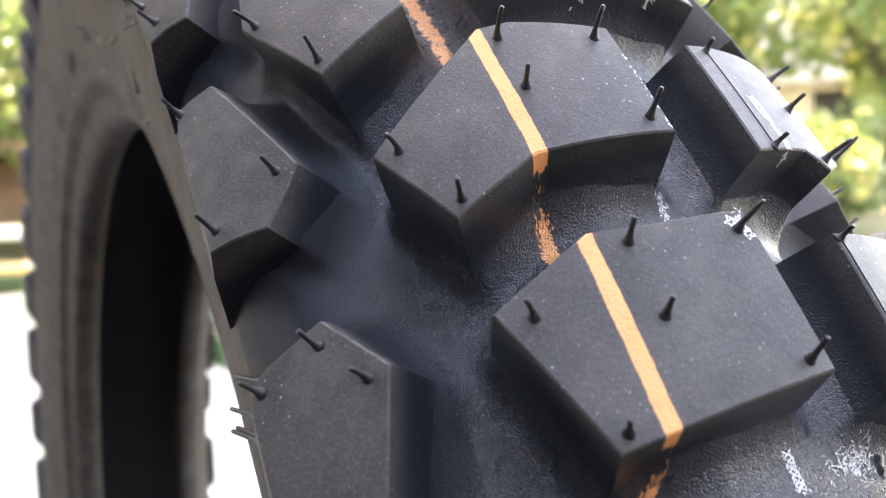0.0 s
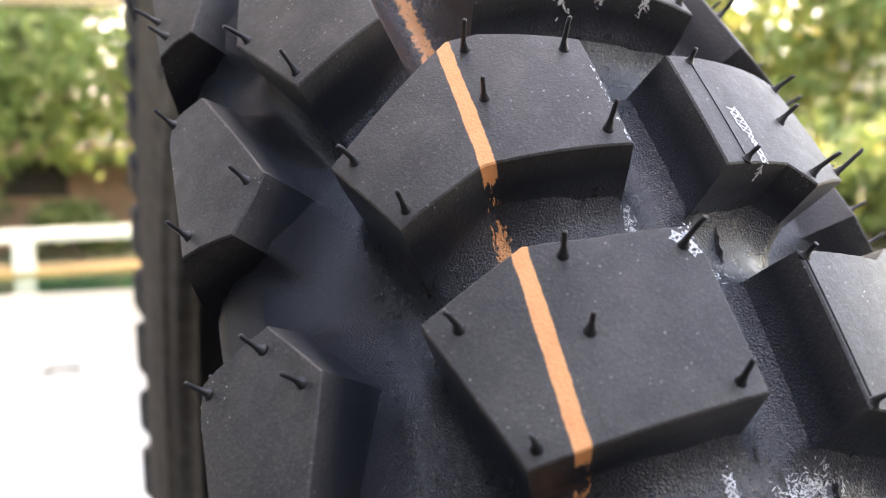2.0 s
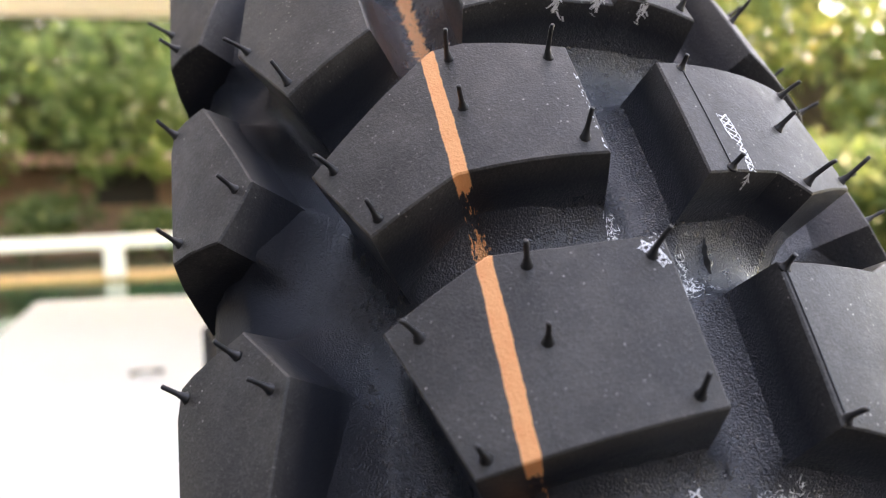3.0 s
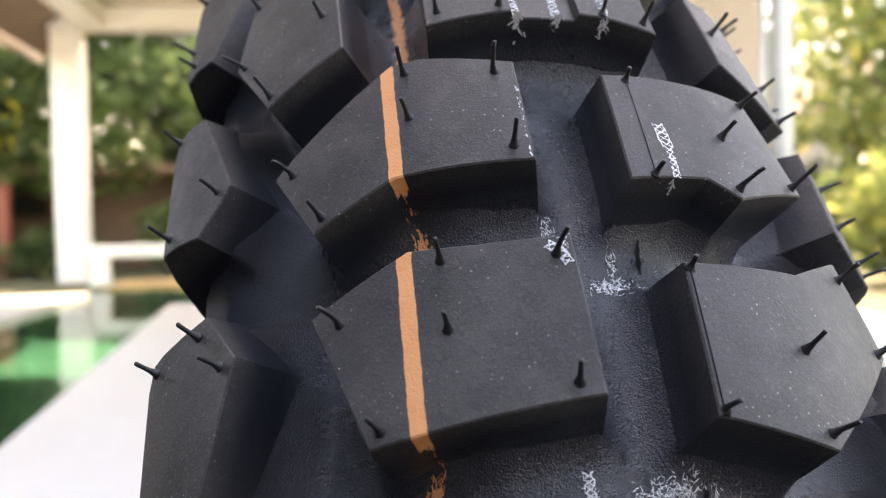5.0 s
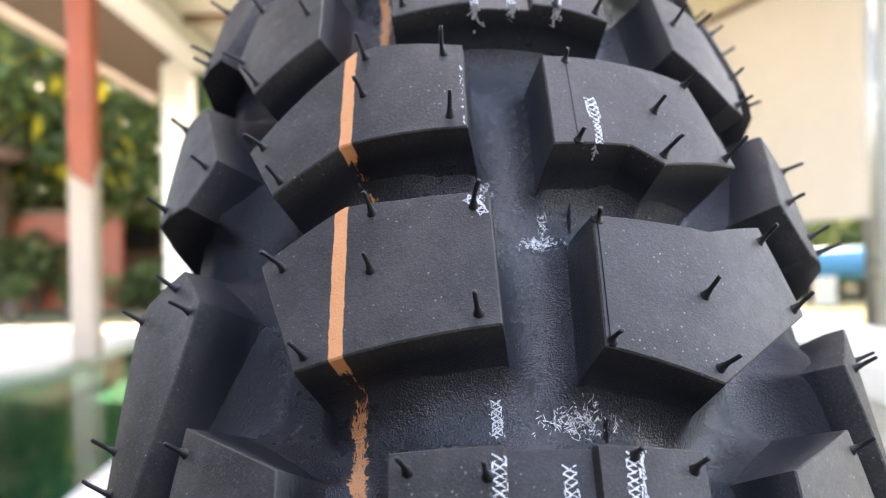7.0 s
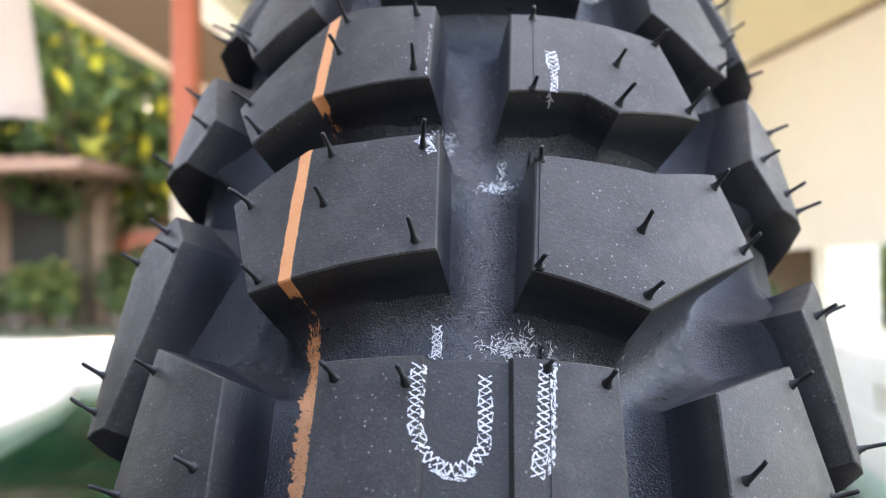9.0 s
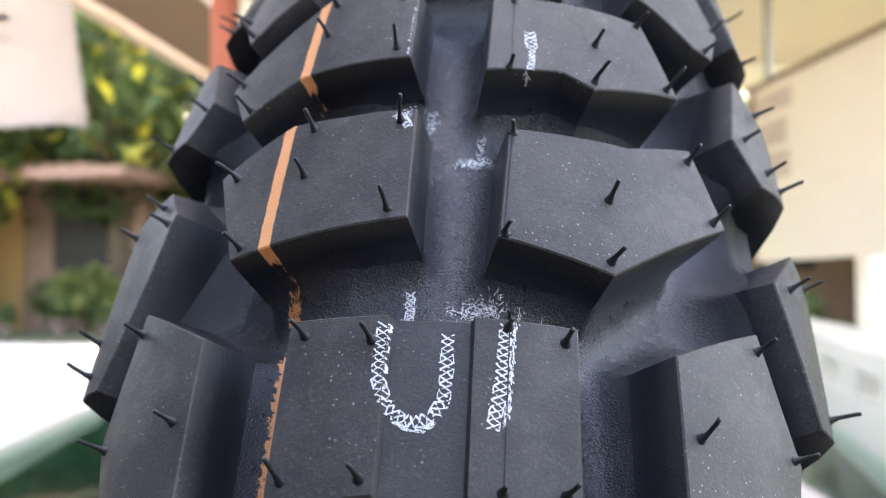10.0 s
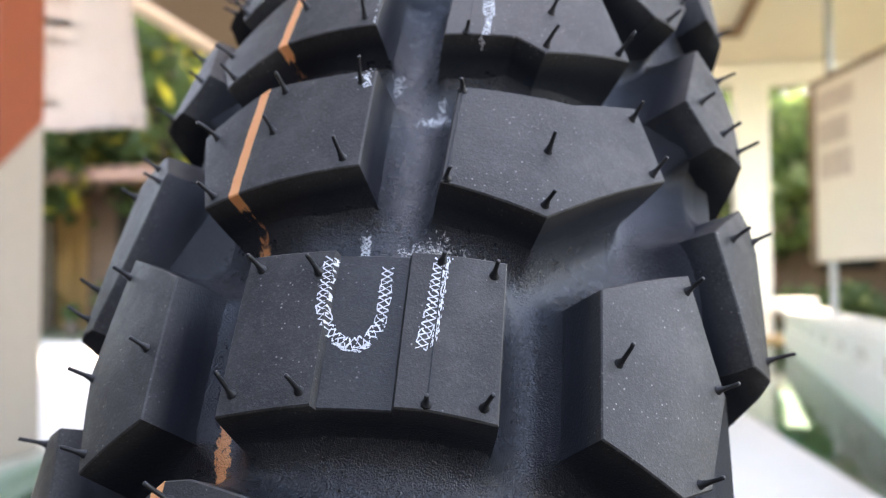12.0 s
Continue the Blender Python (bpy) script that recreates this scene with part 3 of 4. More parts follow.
def fin(th0, th1, ph, high):
    """A torn flap of flash standing in the groove."""
    bm = bmesh.new()
    n = 7
    low, top = [], []
    for k in range(n + 1):
        th = th0 + (th1 - th0) * k / n
        z = high * math.sin(math.pi * (0.12 + 0.8 * k / n)) * (0.75 + 0.25 * math.sin(k * 4.1))
        low.append([bm.verts.new(crown(th, ph + o, skin_depth(th, ph) + 0.0004)) for o in (-0.18, 0.18)])
        top.append([bm.verts.new(crown(th, ph + o + 0.5, skin_depth(th, ph) - z)) for o in (-0.05, 0.05)])
    for k in range(n):
        for s in (0, 1):
            bm.faces.new((low[k][s], low[k + 1][s], top[k + 1][s], top[k][s]))
        bm.faces.new((top[k][0], top[k + 1][0], top[k + 1][1], top[k][1]))
    return mesh_from("mould_flash", bm, M_HAIR)


seams = {"inner_high_right": ridge(steps((43.2, 11.2), (39.95, 11.0), 6), 0.00028, 0.00012),
         "centre": ridge(steps((32.1, 11.8), (28.45, 11.6), 6), 0.00028, 0.00010),
         "inner_low_right": ridge(steps((37.6, 11.6), (34.32, 10.9), 6), 0.0003, 0.00016)}
fins = [fin(38.7, 39.5, 12.0, 0.0008), fin(33.0, 33.6, 13.2, 0.0008)]


def slit(th, ph, long, wide):
    """A small flat dark lens on the skin, its colour standing for the shade in a slit."""
    bm = bmesh.new()
    ring = []
    for k in range(10):
        a = k * math.tau / 10
        q = Vector((th * KS + math.cos(a) * long / 2, ph * KQ + math.sin(a) ** 3 * wide / 2))
        ring.append(bm.verts.new(lay(q, "floor", 0.00022)))
    bm.faces.new(ring)
    return mesh_from("mould_flash", bm, M_HAIR)


nicks = [slit(34.25, 3.36, 0.0024, 0.0005), slit(33.75, 5.9, 0.0022, 0.0006)]
for n in range(2, 8):
    for me in nicks:
        part("mould_flash", me, None, tyre, "", pose(0, 0, RT, -TURNS[n]))
    for kind, me in seams.items():
        part("mould_seam", me, None, placed[kind, n])
    for me in fins:
        part("mould_flash", me, None, tyre, "", pose(0, 0, RT, -TURNS[n]))


def crayon(points, wide, seed, deep=None, cell=0.00088, strand=0.000135, rim=0.4, drop=0.0):
    """A crosshatched crayon stroke lying on the rubber: two crossing zigzags and broken rims."""
    rg = random.Random(seed)
    flat = [Vector((t * KS, p * KQ)) for t, p in points]
    run = [0.0]
    for a, b in zip(flat, flat[1:]):
        run.append(run[-1] + (b - a).length)

    def at(s, o):
        s = min(max(s, 0.0), run[-1])
        k = max(i for i in range(len(run) - 1) if run[i] <= s)
        a, b = flat[k], flat[k + 1]
        d = (b - a).normalized()
        return a + d * (s - run[k]) + Vector((d.y, -d.x)) * o

    bm = bmesh.new()

    def stroke(a, b, w):
        """One waxy scratch: wavering, uneven in width, here and there broken."""
        d = b - a
        if d.length < 1e-6:
            return
        e = Vector((d.y, -d.x)).normalized()
        n = 4
        row = []
        for k in range(n + 1):
            c = a + d * (k / n) + e * rg.gauss(0, 0.000028)
            h = w * rg.uniform(0.30, 0.75)
            row.append([bm.verts.new(lay(c + e * o, deep, 0.00005)) for o in (-h, h)])
        for p, q in zip(row, row[1:]):
            if rg.random() > 0.07:
                bm.faces.new((p[0], p[1], q[1], q[0]))

    def fleck(c, r):
        vs = []
        for k in range(5):
            a = k * math.tau / 5
            q = c + Vector((math.cos(a), math.sin(a))) * r * rg.uniform(0.5, 1.4)
            vs.append(bm.verts.new(lay(q, deep, 0.00006)))
        bm.faces.new(vs)

    def jit():
        return Vector((rg.gauss(0, 0.000035), rg.gauss(0, 0.000035)))

    n = max(1, round(run[-1] / cell))
    for k in range(n):
        s0, s1 = run[-1] * k / n, run[-1] * (k + 1) / n
        for sg in (-1, 1):
            mid = at((s0 + s1) / 2, 0) + jit()
            if rg.random() > drop:
                stroke(at(s0, -sg * wide / 2) + jit(), mid, strand * rg.uniform(0.8, 1.6))
            if rg.random() > drop:
                stroke(mid, at(s1, sg * wide / 2) + jit(), strand * rg.uniform(0.8, 1.6))
            if rg.random() < rim:
                stroke(at(s0, sg * wide / 2) + jit(), at(s1, sg * wide / 2) + jit(), strand * rg.uniform(0.6, 1.4))
            if rg.random() < 0.4:
                fleck(at(s0, sg * wide / 2) + jit(), strand * rg.uniform(0.5, 0.9))
            if rg.random() < 0.4:
                fleck(mid, strand * rg.uniform(0.5, 0.8))
            if rg.random() < 0.4:
                fleck(at(rg.uniform(s0, s1), sg * wide * rg.uniform(0.3, 0.65)), strand * rg.uniform(0.25, 0.6))
    return mesh_from("crayon_mark", bm, M_CHALK)


def smear(points, wide, count, seed, deep=None):
    """A rubbed, nearly solid edge of crayon made of many short scratches along its run."""
    rg = random.Random(seed)
    flat = [Vector((t * KS, p * KQ)) for t, p in points]
    bm = bmesh.new()
    for _ in range(count):
        k = rg.randrange(len(flat) - 1)
        d = flat[k + 1] - flat[k]
        e = Vector((d.y, -d.x)).normalized()
        c = flat[k] + d * rg.random() + e * rg.gauss(0, wide / 3)
        u = d.normalized() * rg.uniform(0.0001, 0.0004)
        w = e * rg.uniform(0.00004, 0.00011)
        vs = [bm.verts.new(lay(q, deep, rg.uniform(0.00004, 0.00008))) for q in (c - u, c - u * 0.2 - w, c + u, c + u * 0.1 + w)]
        bm.faces.new(vs)
    return mesh_from("crayon_mark", bm, M_CHALK)


def scribble(th, ph, wt, wp, count, seed, deep, size=1.0):
    """A patch of short crossing crayon scratches."""
    rg = random.Random(seed)
    bm = bmesh.new()
    for _ in range(count):
        c = Vector(((th + rg.gauss(0, wt)) * KS, (ph + rg.gauss(0, wp)) * KQ))
        a = rg.uniform(0, math.pi)
        d = Vector((math.cos(a), math.sin(a))) * rg.uniform(0.0002, 0.0006) * size
        e = Vector((-d.y, d.x)).normalized() * rg.uniform(0.00003, 0.00008)
        vs = []
        for q in (c - d, c - d * 0.2 - e, c + d, c + d * 0.1 + e):
            vs.append(bm.verts.new(lay(q, deep, 0.00015)))
        bm.faces.new(vs)
    return mesh_from("crayon_mark", bm, M_CHALK)


def wall_scratch(th, ph, wide, long, count, seed):
    """Crayon run over a block's edge and down its lower wall."""
    rg = random.Random(seed)
    bm = bmesh.new()
    for _ in range(count):
        p, d0 = ph + rg.gauss(0, wide), abs(rg.gauss(0, long))
        d1 = d0 + rg.uniform(0.0003, 0.0010)
        w, sl = rg.uniform(0.06, 0.16), rg.gauss(0, 0.4)
        vs = [crown(th - (0.00030 + 0.13 * d + 0.00012) / KS, p + o, d) for d, o in ((d0, -w), (d0, w), (d1, w + sl), (d1, sl - w))]
        bm.faces.new([bm.verts.new(v) for v in vs])
    return mesh_from("crayon_mark", bm, M_CHALK)


on_floor = "floor"
WORN = "worn white crosshatched crayon stroke"
marks = [
    ("centre", 3, crayon([(32.0, -2.3), (31.2, -2.5), (30.65, -2.35), (30.2, -1.3), (29.95, 0.3), (29.92, 2.2), (30.05, 3.8), (30.4, 4.9), (31.0, 5.0), (31.85, 4.9)], 0.00150, 1, shallow)),
    ("centre", 3, crayon([(32.05, 11.4), (31.2, 11.2), (30.4, 10.8), (29.75, 10.2)], 0.0015, 2)),
    ("centre", 3, smear([(32.1, 12.4), (31.2, 12.2), (30.4, 11.9), (29.8, 11.4)], 0.0005, 150, 3)),
    ("centre", 3, smear([(29.92, -0.5), (29.76, 1.0), (29.74, 2.6), (29.9, 4.0)], 0.0004, 75, 4, shallow)),
    ("inner_high_right", 3, crayon([(41.65, 13.5), (41.3, 13.7), (40.9, 13.9)], 0.0016, 5, cell=0.0010, strand=0.00014, rim=1.0)),
    ("inner_high_right", 3, crayon([(40.9, 13.9), (40.5, 13.9), (39.95, 13.8)], 0.0009, 25, cell=0.0009, strand=0.00014, rim=0.5)),
    ("inner_high", 3, smear([(42.7, -3.95), (41.6, -3.95), (40.45, -3.95)], 0.0003, 26, 26)),
    ("inner_low", 3, scribble(37.95, -2.7, 0.10, 0.35, 60, 6, None, 0.5)),
    ("centre", 4, crayon([(30.4, -1.0), (29.4, -1.1), (28.5, -1.2)], 0.0013, 7, shallow)),
    ("centre", 4, crayon([(30.4, 4.9), (29.4, 4.9), (28.5, 4.8)], 0.0013, 8, shallow)),
    ("centre", 4, crayon([(30.4, 11.9), (29.4, 11.9), (28.5, 11.8)], 0.0013, 9)),
    ("floor", 3, crayon([(33.95, -1.9), (33.15, -1.9)], 0.0014, 10, on_floor, cell=0.0007, strand=0.00015, rim=0.8)),
    ("floor", 3, scribble(33.5, -1.9, 0.2, 0.5, 70, 28, on_floor, 0.6)),
    ("floor", 3, scribble(33.45, 9.5, 0.16, 2.6, 230, 11, on_floor)),
    ("floor", 3, scribble(38.25, 7.0, 0.10, 2.0, 130, 12, on_floor)),
    ("floor", 3, scribble(38.8, 7.8, 0.25, 0.4, 45, 13, on_floor)),
    ("floor", 3, scribble(39.8, -1.5, 0.2, 0.5, 60, 14, on_floor)),
    ("centre", 4, wall_scratch(28.42, -1.1, 0.35, 0.0016, 34, 15)),
    ("centre", 4, wall_scratch(28.42, 4.8, 0.35, 0.0014, 30, 16)),
    ("centre", 4, wall_scratch(28.42, 11.8, 0.30, 0.0010, 26, 17)),
    ("inner_high_right", 3, wall_scratch(39.98, 13.4, 0.14, 0.0008, 8, 18)),
    ("inner_low", 3, crayon([(38.05, -4.3), (37.85, -2.9), (37.55, -2.2)], 0.0011, 19, cell=0.0008, rim=0.9)),
]
for kind, n, me in marks:
    if kind == "floor":
        part("crayon_mark", me, None, tyre, WORN, pose(0, 0, RT, -TURNS[n]))
    else:
        part("crayon_mark", me, None, placed[kind, n], WORN)

# moulded lettering on the side wall, too worn to read: angle round, radius, tilt, length
WALL_R, WALL_X = (0.2505, 0.2528, 0.2560, 0.2625, 0.2710, 0.2800), (0.0412, 0.0408, 0.0421, 0.0445, 0.0466, 0.0484)
bar = mesh_from("moulded_bar", bxm(-0.0006, 0.0006, -0.0040, 0.0040, -0.00035, 0.00035, bevel=0.00015), M_HAIR)
for a, r, turn, ln in ((75.3, 0.2615, 0, 1.1), (67.5, 0.2674, 0, 1.1), (61.6, 0.2675, 48, 1.3), (79.2, 0.2518, 0, 1.0), (59.9, 0.2608, 0, 1.05), (81.5, 0.2625, 75, 0.7), (83.5, 0.2645, 20, 0.6),
                       (92.5, 0.2610, 70, 1.8), (99.0, 0.2535, 0, 0.9), (108, 0.2580, 70, 1.4), (122, 0.2620, 10, 1.0)):
    for side in (-1, 1):
        t_ = radians(a)
        prof_x = 0.0015 + side * float(np.interp(r, WALL_R, WALL_X))
        m4 = pose(0, 0, RT) @ Matrix.Translation((prof_x, -r * math.cos(t_), r * math.sin(t_))) @ pose(0, 0, 0, turn) @ Matrix.Diagonal((1, ln, 1, 1))
        part("moulded_bar", bar, None, tyre, "", m4)

# ---------------------------------------------------------------- the place
def slab(name, label, category, corners, z0, z1, mat, kind="structure", bevel=0.01):
    bm = bmesh.new()
    f = bm.faces.new([bm.verts.new((x, y, z0)) for x, y in corners])
    g = bmesh.ops.extrude_face_region(bm, geom=[f])
    for v in [v for v in g["geom"] if isinstance(v, bmesh.types.BMVert)]:
        v.co.z = z1
    bmesh.ops.recalc_face_normals(bm, faces=bm.faces[:])
    if bevel:
        bmesh.ops.bevel(bm, geom=bm.edges[:], offset=bevel, segments=2, affect="EDGES", profile=0.5)
    return tagged(part(name, bm, mat), label, category, "", kind)


slab("deck", "bright white smooth walkway standing in the green pool", "deck", [(0.735, 0.9), (0.36, 6.2), (-1.17, 6.5), (-0.785, 0.9)], -1.3, 0.0, M_DECK)
# unseen floor, added dark to keep bounced light off the block walls
slab("porch_floor", "plain dark floor added out of view to cut bounced light", "floor", [(5.0, -6.0), (5.0, 0.88), (-3.2, 0.88), (-3.2, -6.0)], -1.3, 0.0, M_UNSEEN_FLOOR)
# ground sheet with the pool cut out
bm = bmesh.new()
hx, hy = (-2.3, 3.2), (0.5, 9.0)
xs, ys = (-600, hx[0], hx[1], 600), (-600, hy[0], hy[1], 600)
grid = {(i, j): bm.verts.new((xs[i], ys[j], -0.03)) for i in range(4) for j in range(4)}
for i in range(3):
    for j in range(3):
        if (i, j) != (1, 1):
            bm.faces.new((grid[i, j], grid[i + 1, j], grid[i + 1, j + 1], grid[i, j + 1]))
tagged(part("ground", bm, M_GROUND), "rough grassy garden ground", "ground", "", "structure")
bm = bmesh.new()
b = [bm.verts.new((x, y, -1.25)) for x, y in ((hx[0], hy[0]), (hx[1], hy[0]), (hx[1], hy[1]), (hx[0], hy[1]))]
t = [bm.verts.new((v.co.x, v.co.y, -0.026)) for v in b]
bm.faces.new(b)
for k in range(4):
    bm.faces.new((b[k], t[k], t[(k + 1) % 4], b[(k + 1) % 4]))
tagged(part("pool_basin", bm, M_TILE), "pool basin lined with green tiles", "pool", "", "structure")
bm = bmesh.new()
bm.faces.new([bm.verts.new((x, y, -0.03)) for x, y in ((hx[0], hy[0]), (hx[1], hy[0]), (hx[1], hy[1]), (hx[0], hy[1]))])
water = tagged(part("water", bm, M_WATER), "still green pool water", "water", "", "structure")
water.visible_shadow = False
slab("pavement", "pale paving along the pool", "pavement", [(-1.50, 0.9), (-1.83, 2.7), (-2.02, 3.6), (-2.22, 4.2), (-2.02, 4.75), (-2.06, 7.95), (-9.0, 7.95), (-9.0, 0.9)], -0.3, 0.0, M_PAVE)
slab("garden_bed", "rough grassy bed behind the white parapet", "ground", [(1.10, 0.885), (3.6, 0.885), (3.6, 8.88), (1.85, 8.88)], -0.3, -0.02, M_GROUND)
slab("coping", "pale stone pool edging", "coping", [(3.5, 8.9), (3.5, 10.2), (-2.2, 10.2), (-2.2, 8.9)], -0.2, 0.0, M_OCHRE)


def railing(at, rz, length, posts, top=0.39, kerb=True):
    th = thing("low_railing", "low white painted concrete railing beside the pool", "railing", at, rz)
    part("rail", bxm(0, length, -0.07, 0.07, top - 0.12, top, bevel=0.02), M_WHITE, th)
    if kerb:
        part("rail", bxm(0, length, -0.06, 0.06, 0.0, 0.06, bevel=0.01), M_WHITE, th)
    for k in range(posts):
        x = 0.12 + (length - 0.24) * k / (posts - 1)
        part("post", bxm(x - 0.09, x + 0.09, -0.065, 0.065, 0.055 if kerb else 0.0, top - 0.115, bevel=0.01), M_WHITE, th)
    return th


railing((-2.32, 8.95, 0), 0, 4.24, 4, kerb=False)


def parapet(near, far, front, top=0.30):
    """A broad low wall along the pool, pierced by a row of small openings."""
    run = (Vector(far) - Vector(near)).length
    rz = math.degrees(math.atan2(far[1] - near[1], far[0] - near[0]))
    th = thing("parapet", "broad low white parapet with small openings along the pool", "parapet", (near[0], near[1], 0), rz)
    part("base_course", bxm(0, run, -front, 0, -0.3, 0.13, bevel=0.008), M_WHITE, th)
    part("top_slab", bxm(0, run, -front - 0.004, 0.012, 0.218, top, bevel=0.012), M_WHITE, th)
    n = int(run / 0.71)
    for k in range(n + 1):
        a = k * 0.71
        part("pier", bxm(a, min(a + 0.37, run), -front + 0.004, -0.004, 0.128, 0.22, bevel=0.004), M_WHITE, th)
    return th


parapet((0.835, 0.89), (1.575, 8.7), 0.32)
pillar = thing("pillar", "square white masonry pillar behind the board", "pillar", (2.25, 6.3, -0.02), -4)
part("shaft", bxm(-0.17, 0.17, -0.17, 0.17, 0.0, 0.92, bevel=0.01), M_WHITE, pillar)
part("cap", bxm(-0.19, 0.19, -0.19, 0.19, 0.92, 0.97, bevel=0.01), M_WHITE, pillar)


def post(name, label, x, y, w, z1, mats, cut=(0.0, 0.0), rz=0):
    """A square post; where two paints meet the joint may run aslant."""
    th = thing(name, label, "post", (x, y, 0), rz)
    z0 = 0.0
    for k, (zz, m) in enumerate(mats):
        bm = bxm(-w / 2, w / 2, -w / 2, w / 2, z0, zz, bevel=0.012)
        for v in bm.verts:
            top = v.co.z > (z0 + zz) / 2
            if (top and k + 1 < len(mats)) or (not top and k > 0):
                v.co.z += cut[0] * v.co.x + cut[1] * v.co.y
        part("shaft", bm, m, th)
        z0 = zz
    return th


post("pavilion_post", "square white pavilion post at the pool's edge", -2.635, 9.75, 0.29, 2.6, [(2.6, M_WHITE)])
post("pavilion_post", "square white pavilion post at the pool's edge", 1.45, 9.75, 0.34, 2.6, [(2.6, M_WHITE)])
post("painted_post", "post painted red above and pinkish cream below", -1.945, 5.0, 0.14, 2.6, [(1.10, M_CREAM), (2.6, M_RED)], (-0.7, 1.4))
post("painted_post", "post painted red above and pinkish cream below", -1.83, 2.13, 0.24, 2.6, [(0.967, M_CREAM), (2.6, M_RED)], (-0.3, 0.8))

roof = thing("pavilion_roof", "cream pavilion ceiling with white beams", "roof", (0, 0, 2.6), kind="structure")
part("beam", bxm(-2.8, 3.3, 9.6, 9.9, 0.0, 0.22, bevel=0.01), M_WHITE, roof)
part("beam", bxm(-2.51, -2.22, 1.25, 9.59, 0.0, 0.22, bevel=0.01), M_WHITE, roof)
bm = bmesh.new()
f = bm.faces.new([bm.verts.new(c) for c in ((-2.53, 5.2, 0.20), (-3.05, 5.2, -0.16), (-3.05, 10.4, -0.16), (-2.53, 10.4, 0.20))])
bmesh.ops.solidify(bm, geom=[f], thickness=0.05)
part("eave", bm, M_SOFFIT, roof, "brown sloping eave")
part("fascia", bxm(-3.10, -3.06, 5.2, 10.4, -0.25, -0.14, bevel=0.006), M_CREAM, roof)
# the roof's unseen front end is carried forward to shade the upper blocks
part("beam", bxm(-2.21, 2.6, 1.05, 1.35, 0.0, 0.22, bevel=0.01), M_WHITE, roof)
part("ceiling_panel", bxm(-2.51, 3.3, 1.25, 9.9, 0.24, 0.30), M_CEIL, roof)
# roof and walls out of view, added to keep light off left and front
blocker = thing("unseen_roof", "plain roof added out of view to shade the left", "roof", (0, 0, 2.5), kind="structure")
part("ceiling_panel", bxm(-2.2, -0.6, -1.5, 0.85, 0.24, 0.34), M_UNSEEN, blocker)
part("beam", bxm(-0.7, -0.6, -1.5, 0.85, 0.02, 0.235, bevel=0.01), M_BROWN, blocker)
tagged(part("wall_back", bxm(-2.2, 2.2, -1.7, -1.5, 0.0, 1.45), M_UNSEEN), "plain blue-grey wall added out of view to block light", "wall", "", "structure")
tagged(part("wall_side", bxm(-2.4, -2.2, -1.7, 0.85, 0.0, 2.84), M_UNSEEN), "plain blue-grey wall added out of view to block light", "wall", "", "structure")
part("trim", bxm(-2.21, 1.2, 8.3, 8.38, 0.16, 0.237, bevel=0.004), M_BROWN, roof)
part("trim", bxm(1.12, 1.2, 1.36, 8.29, 0.16, 0.237, bevel=0.004), M_BROWN, roof)

panel = thing("notice_board", "large beige board with a brown frame on grey poles", "board", (1.5, 6.75, 0), -77)
part("board", bxm(0, 2.74, -0.015, 0.015, 0.68, 1.95, bevel=0.004), M_PANEL, panel)
part("frame", bxm(-0.09, 0.0, -0.03, 0.03, 0.66, 1.99, bevel=0.004), M_BROWN, panel)
for x0, x1, z0, z1 in ((0.05, 0.58, 1.74, 1.88), (0.05, 0.50, 1.50, 1.68), (0.07, 0.54, 1.26, 1.45)):
    part("print", bxm(x0, x1, -0.0195, -0.0155, z0, z1), M_FAINT, panel, "faded brownish print")
part("frame", bxm(0.0, 2.74, -0.03, 0.03, 1.95, 1.99, bevel=0.004), M_BROWN, panel)
part("pole", tube(bmesh.new(), [(0.1, 0.05, 0.299), (0.1, 0.05, 2.7)], (0.03, 0.03), 12), M_GREYPOST, panel)
part("pole", tube(bmesh.new(), [(2.83, 0.05, -0.025), (2.83, 0.05, 2.58)], (0.055, 0.055), 12), M_GREYPOST, panel)

# ---------------------------------------------------------------- greenery
def leaf_cloud(bm, rng, centre, rad, count, size):
    for _ in range(count):
        u = Vector((rng.gauss(0, 1), rng.gauss(0, 1), rng.gauss(0, 1))).normalized()
        p = Vector(centre) + Vector((u.x * rad[0], u.y * rad[1], u.z * rad[2])) * rng.uniform(0.55, 1.0)
        q = Euler((rng.uniform(-1.1, 1.1), rng.uniform(-1.1, 1.1), rng.uniform(0, 6.28))).to_matrix()
        s = size * rng.uniform(0.6, 1.4)
        vs = [bm.verts.new(p + q @ Vector(c)) for c in ((-s, 0, 0), (0, -s * 0.42, s * 0.12), (s * 1.1, 0, -s * 0.1), (0, s * 0.42, s * 0.12))]
        bm.faces.new(vs)


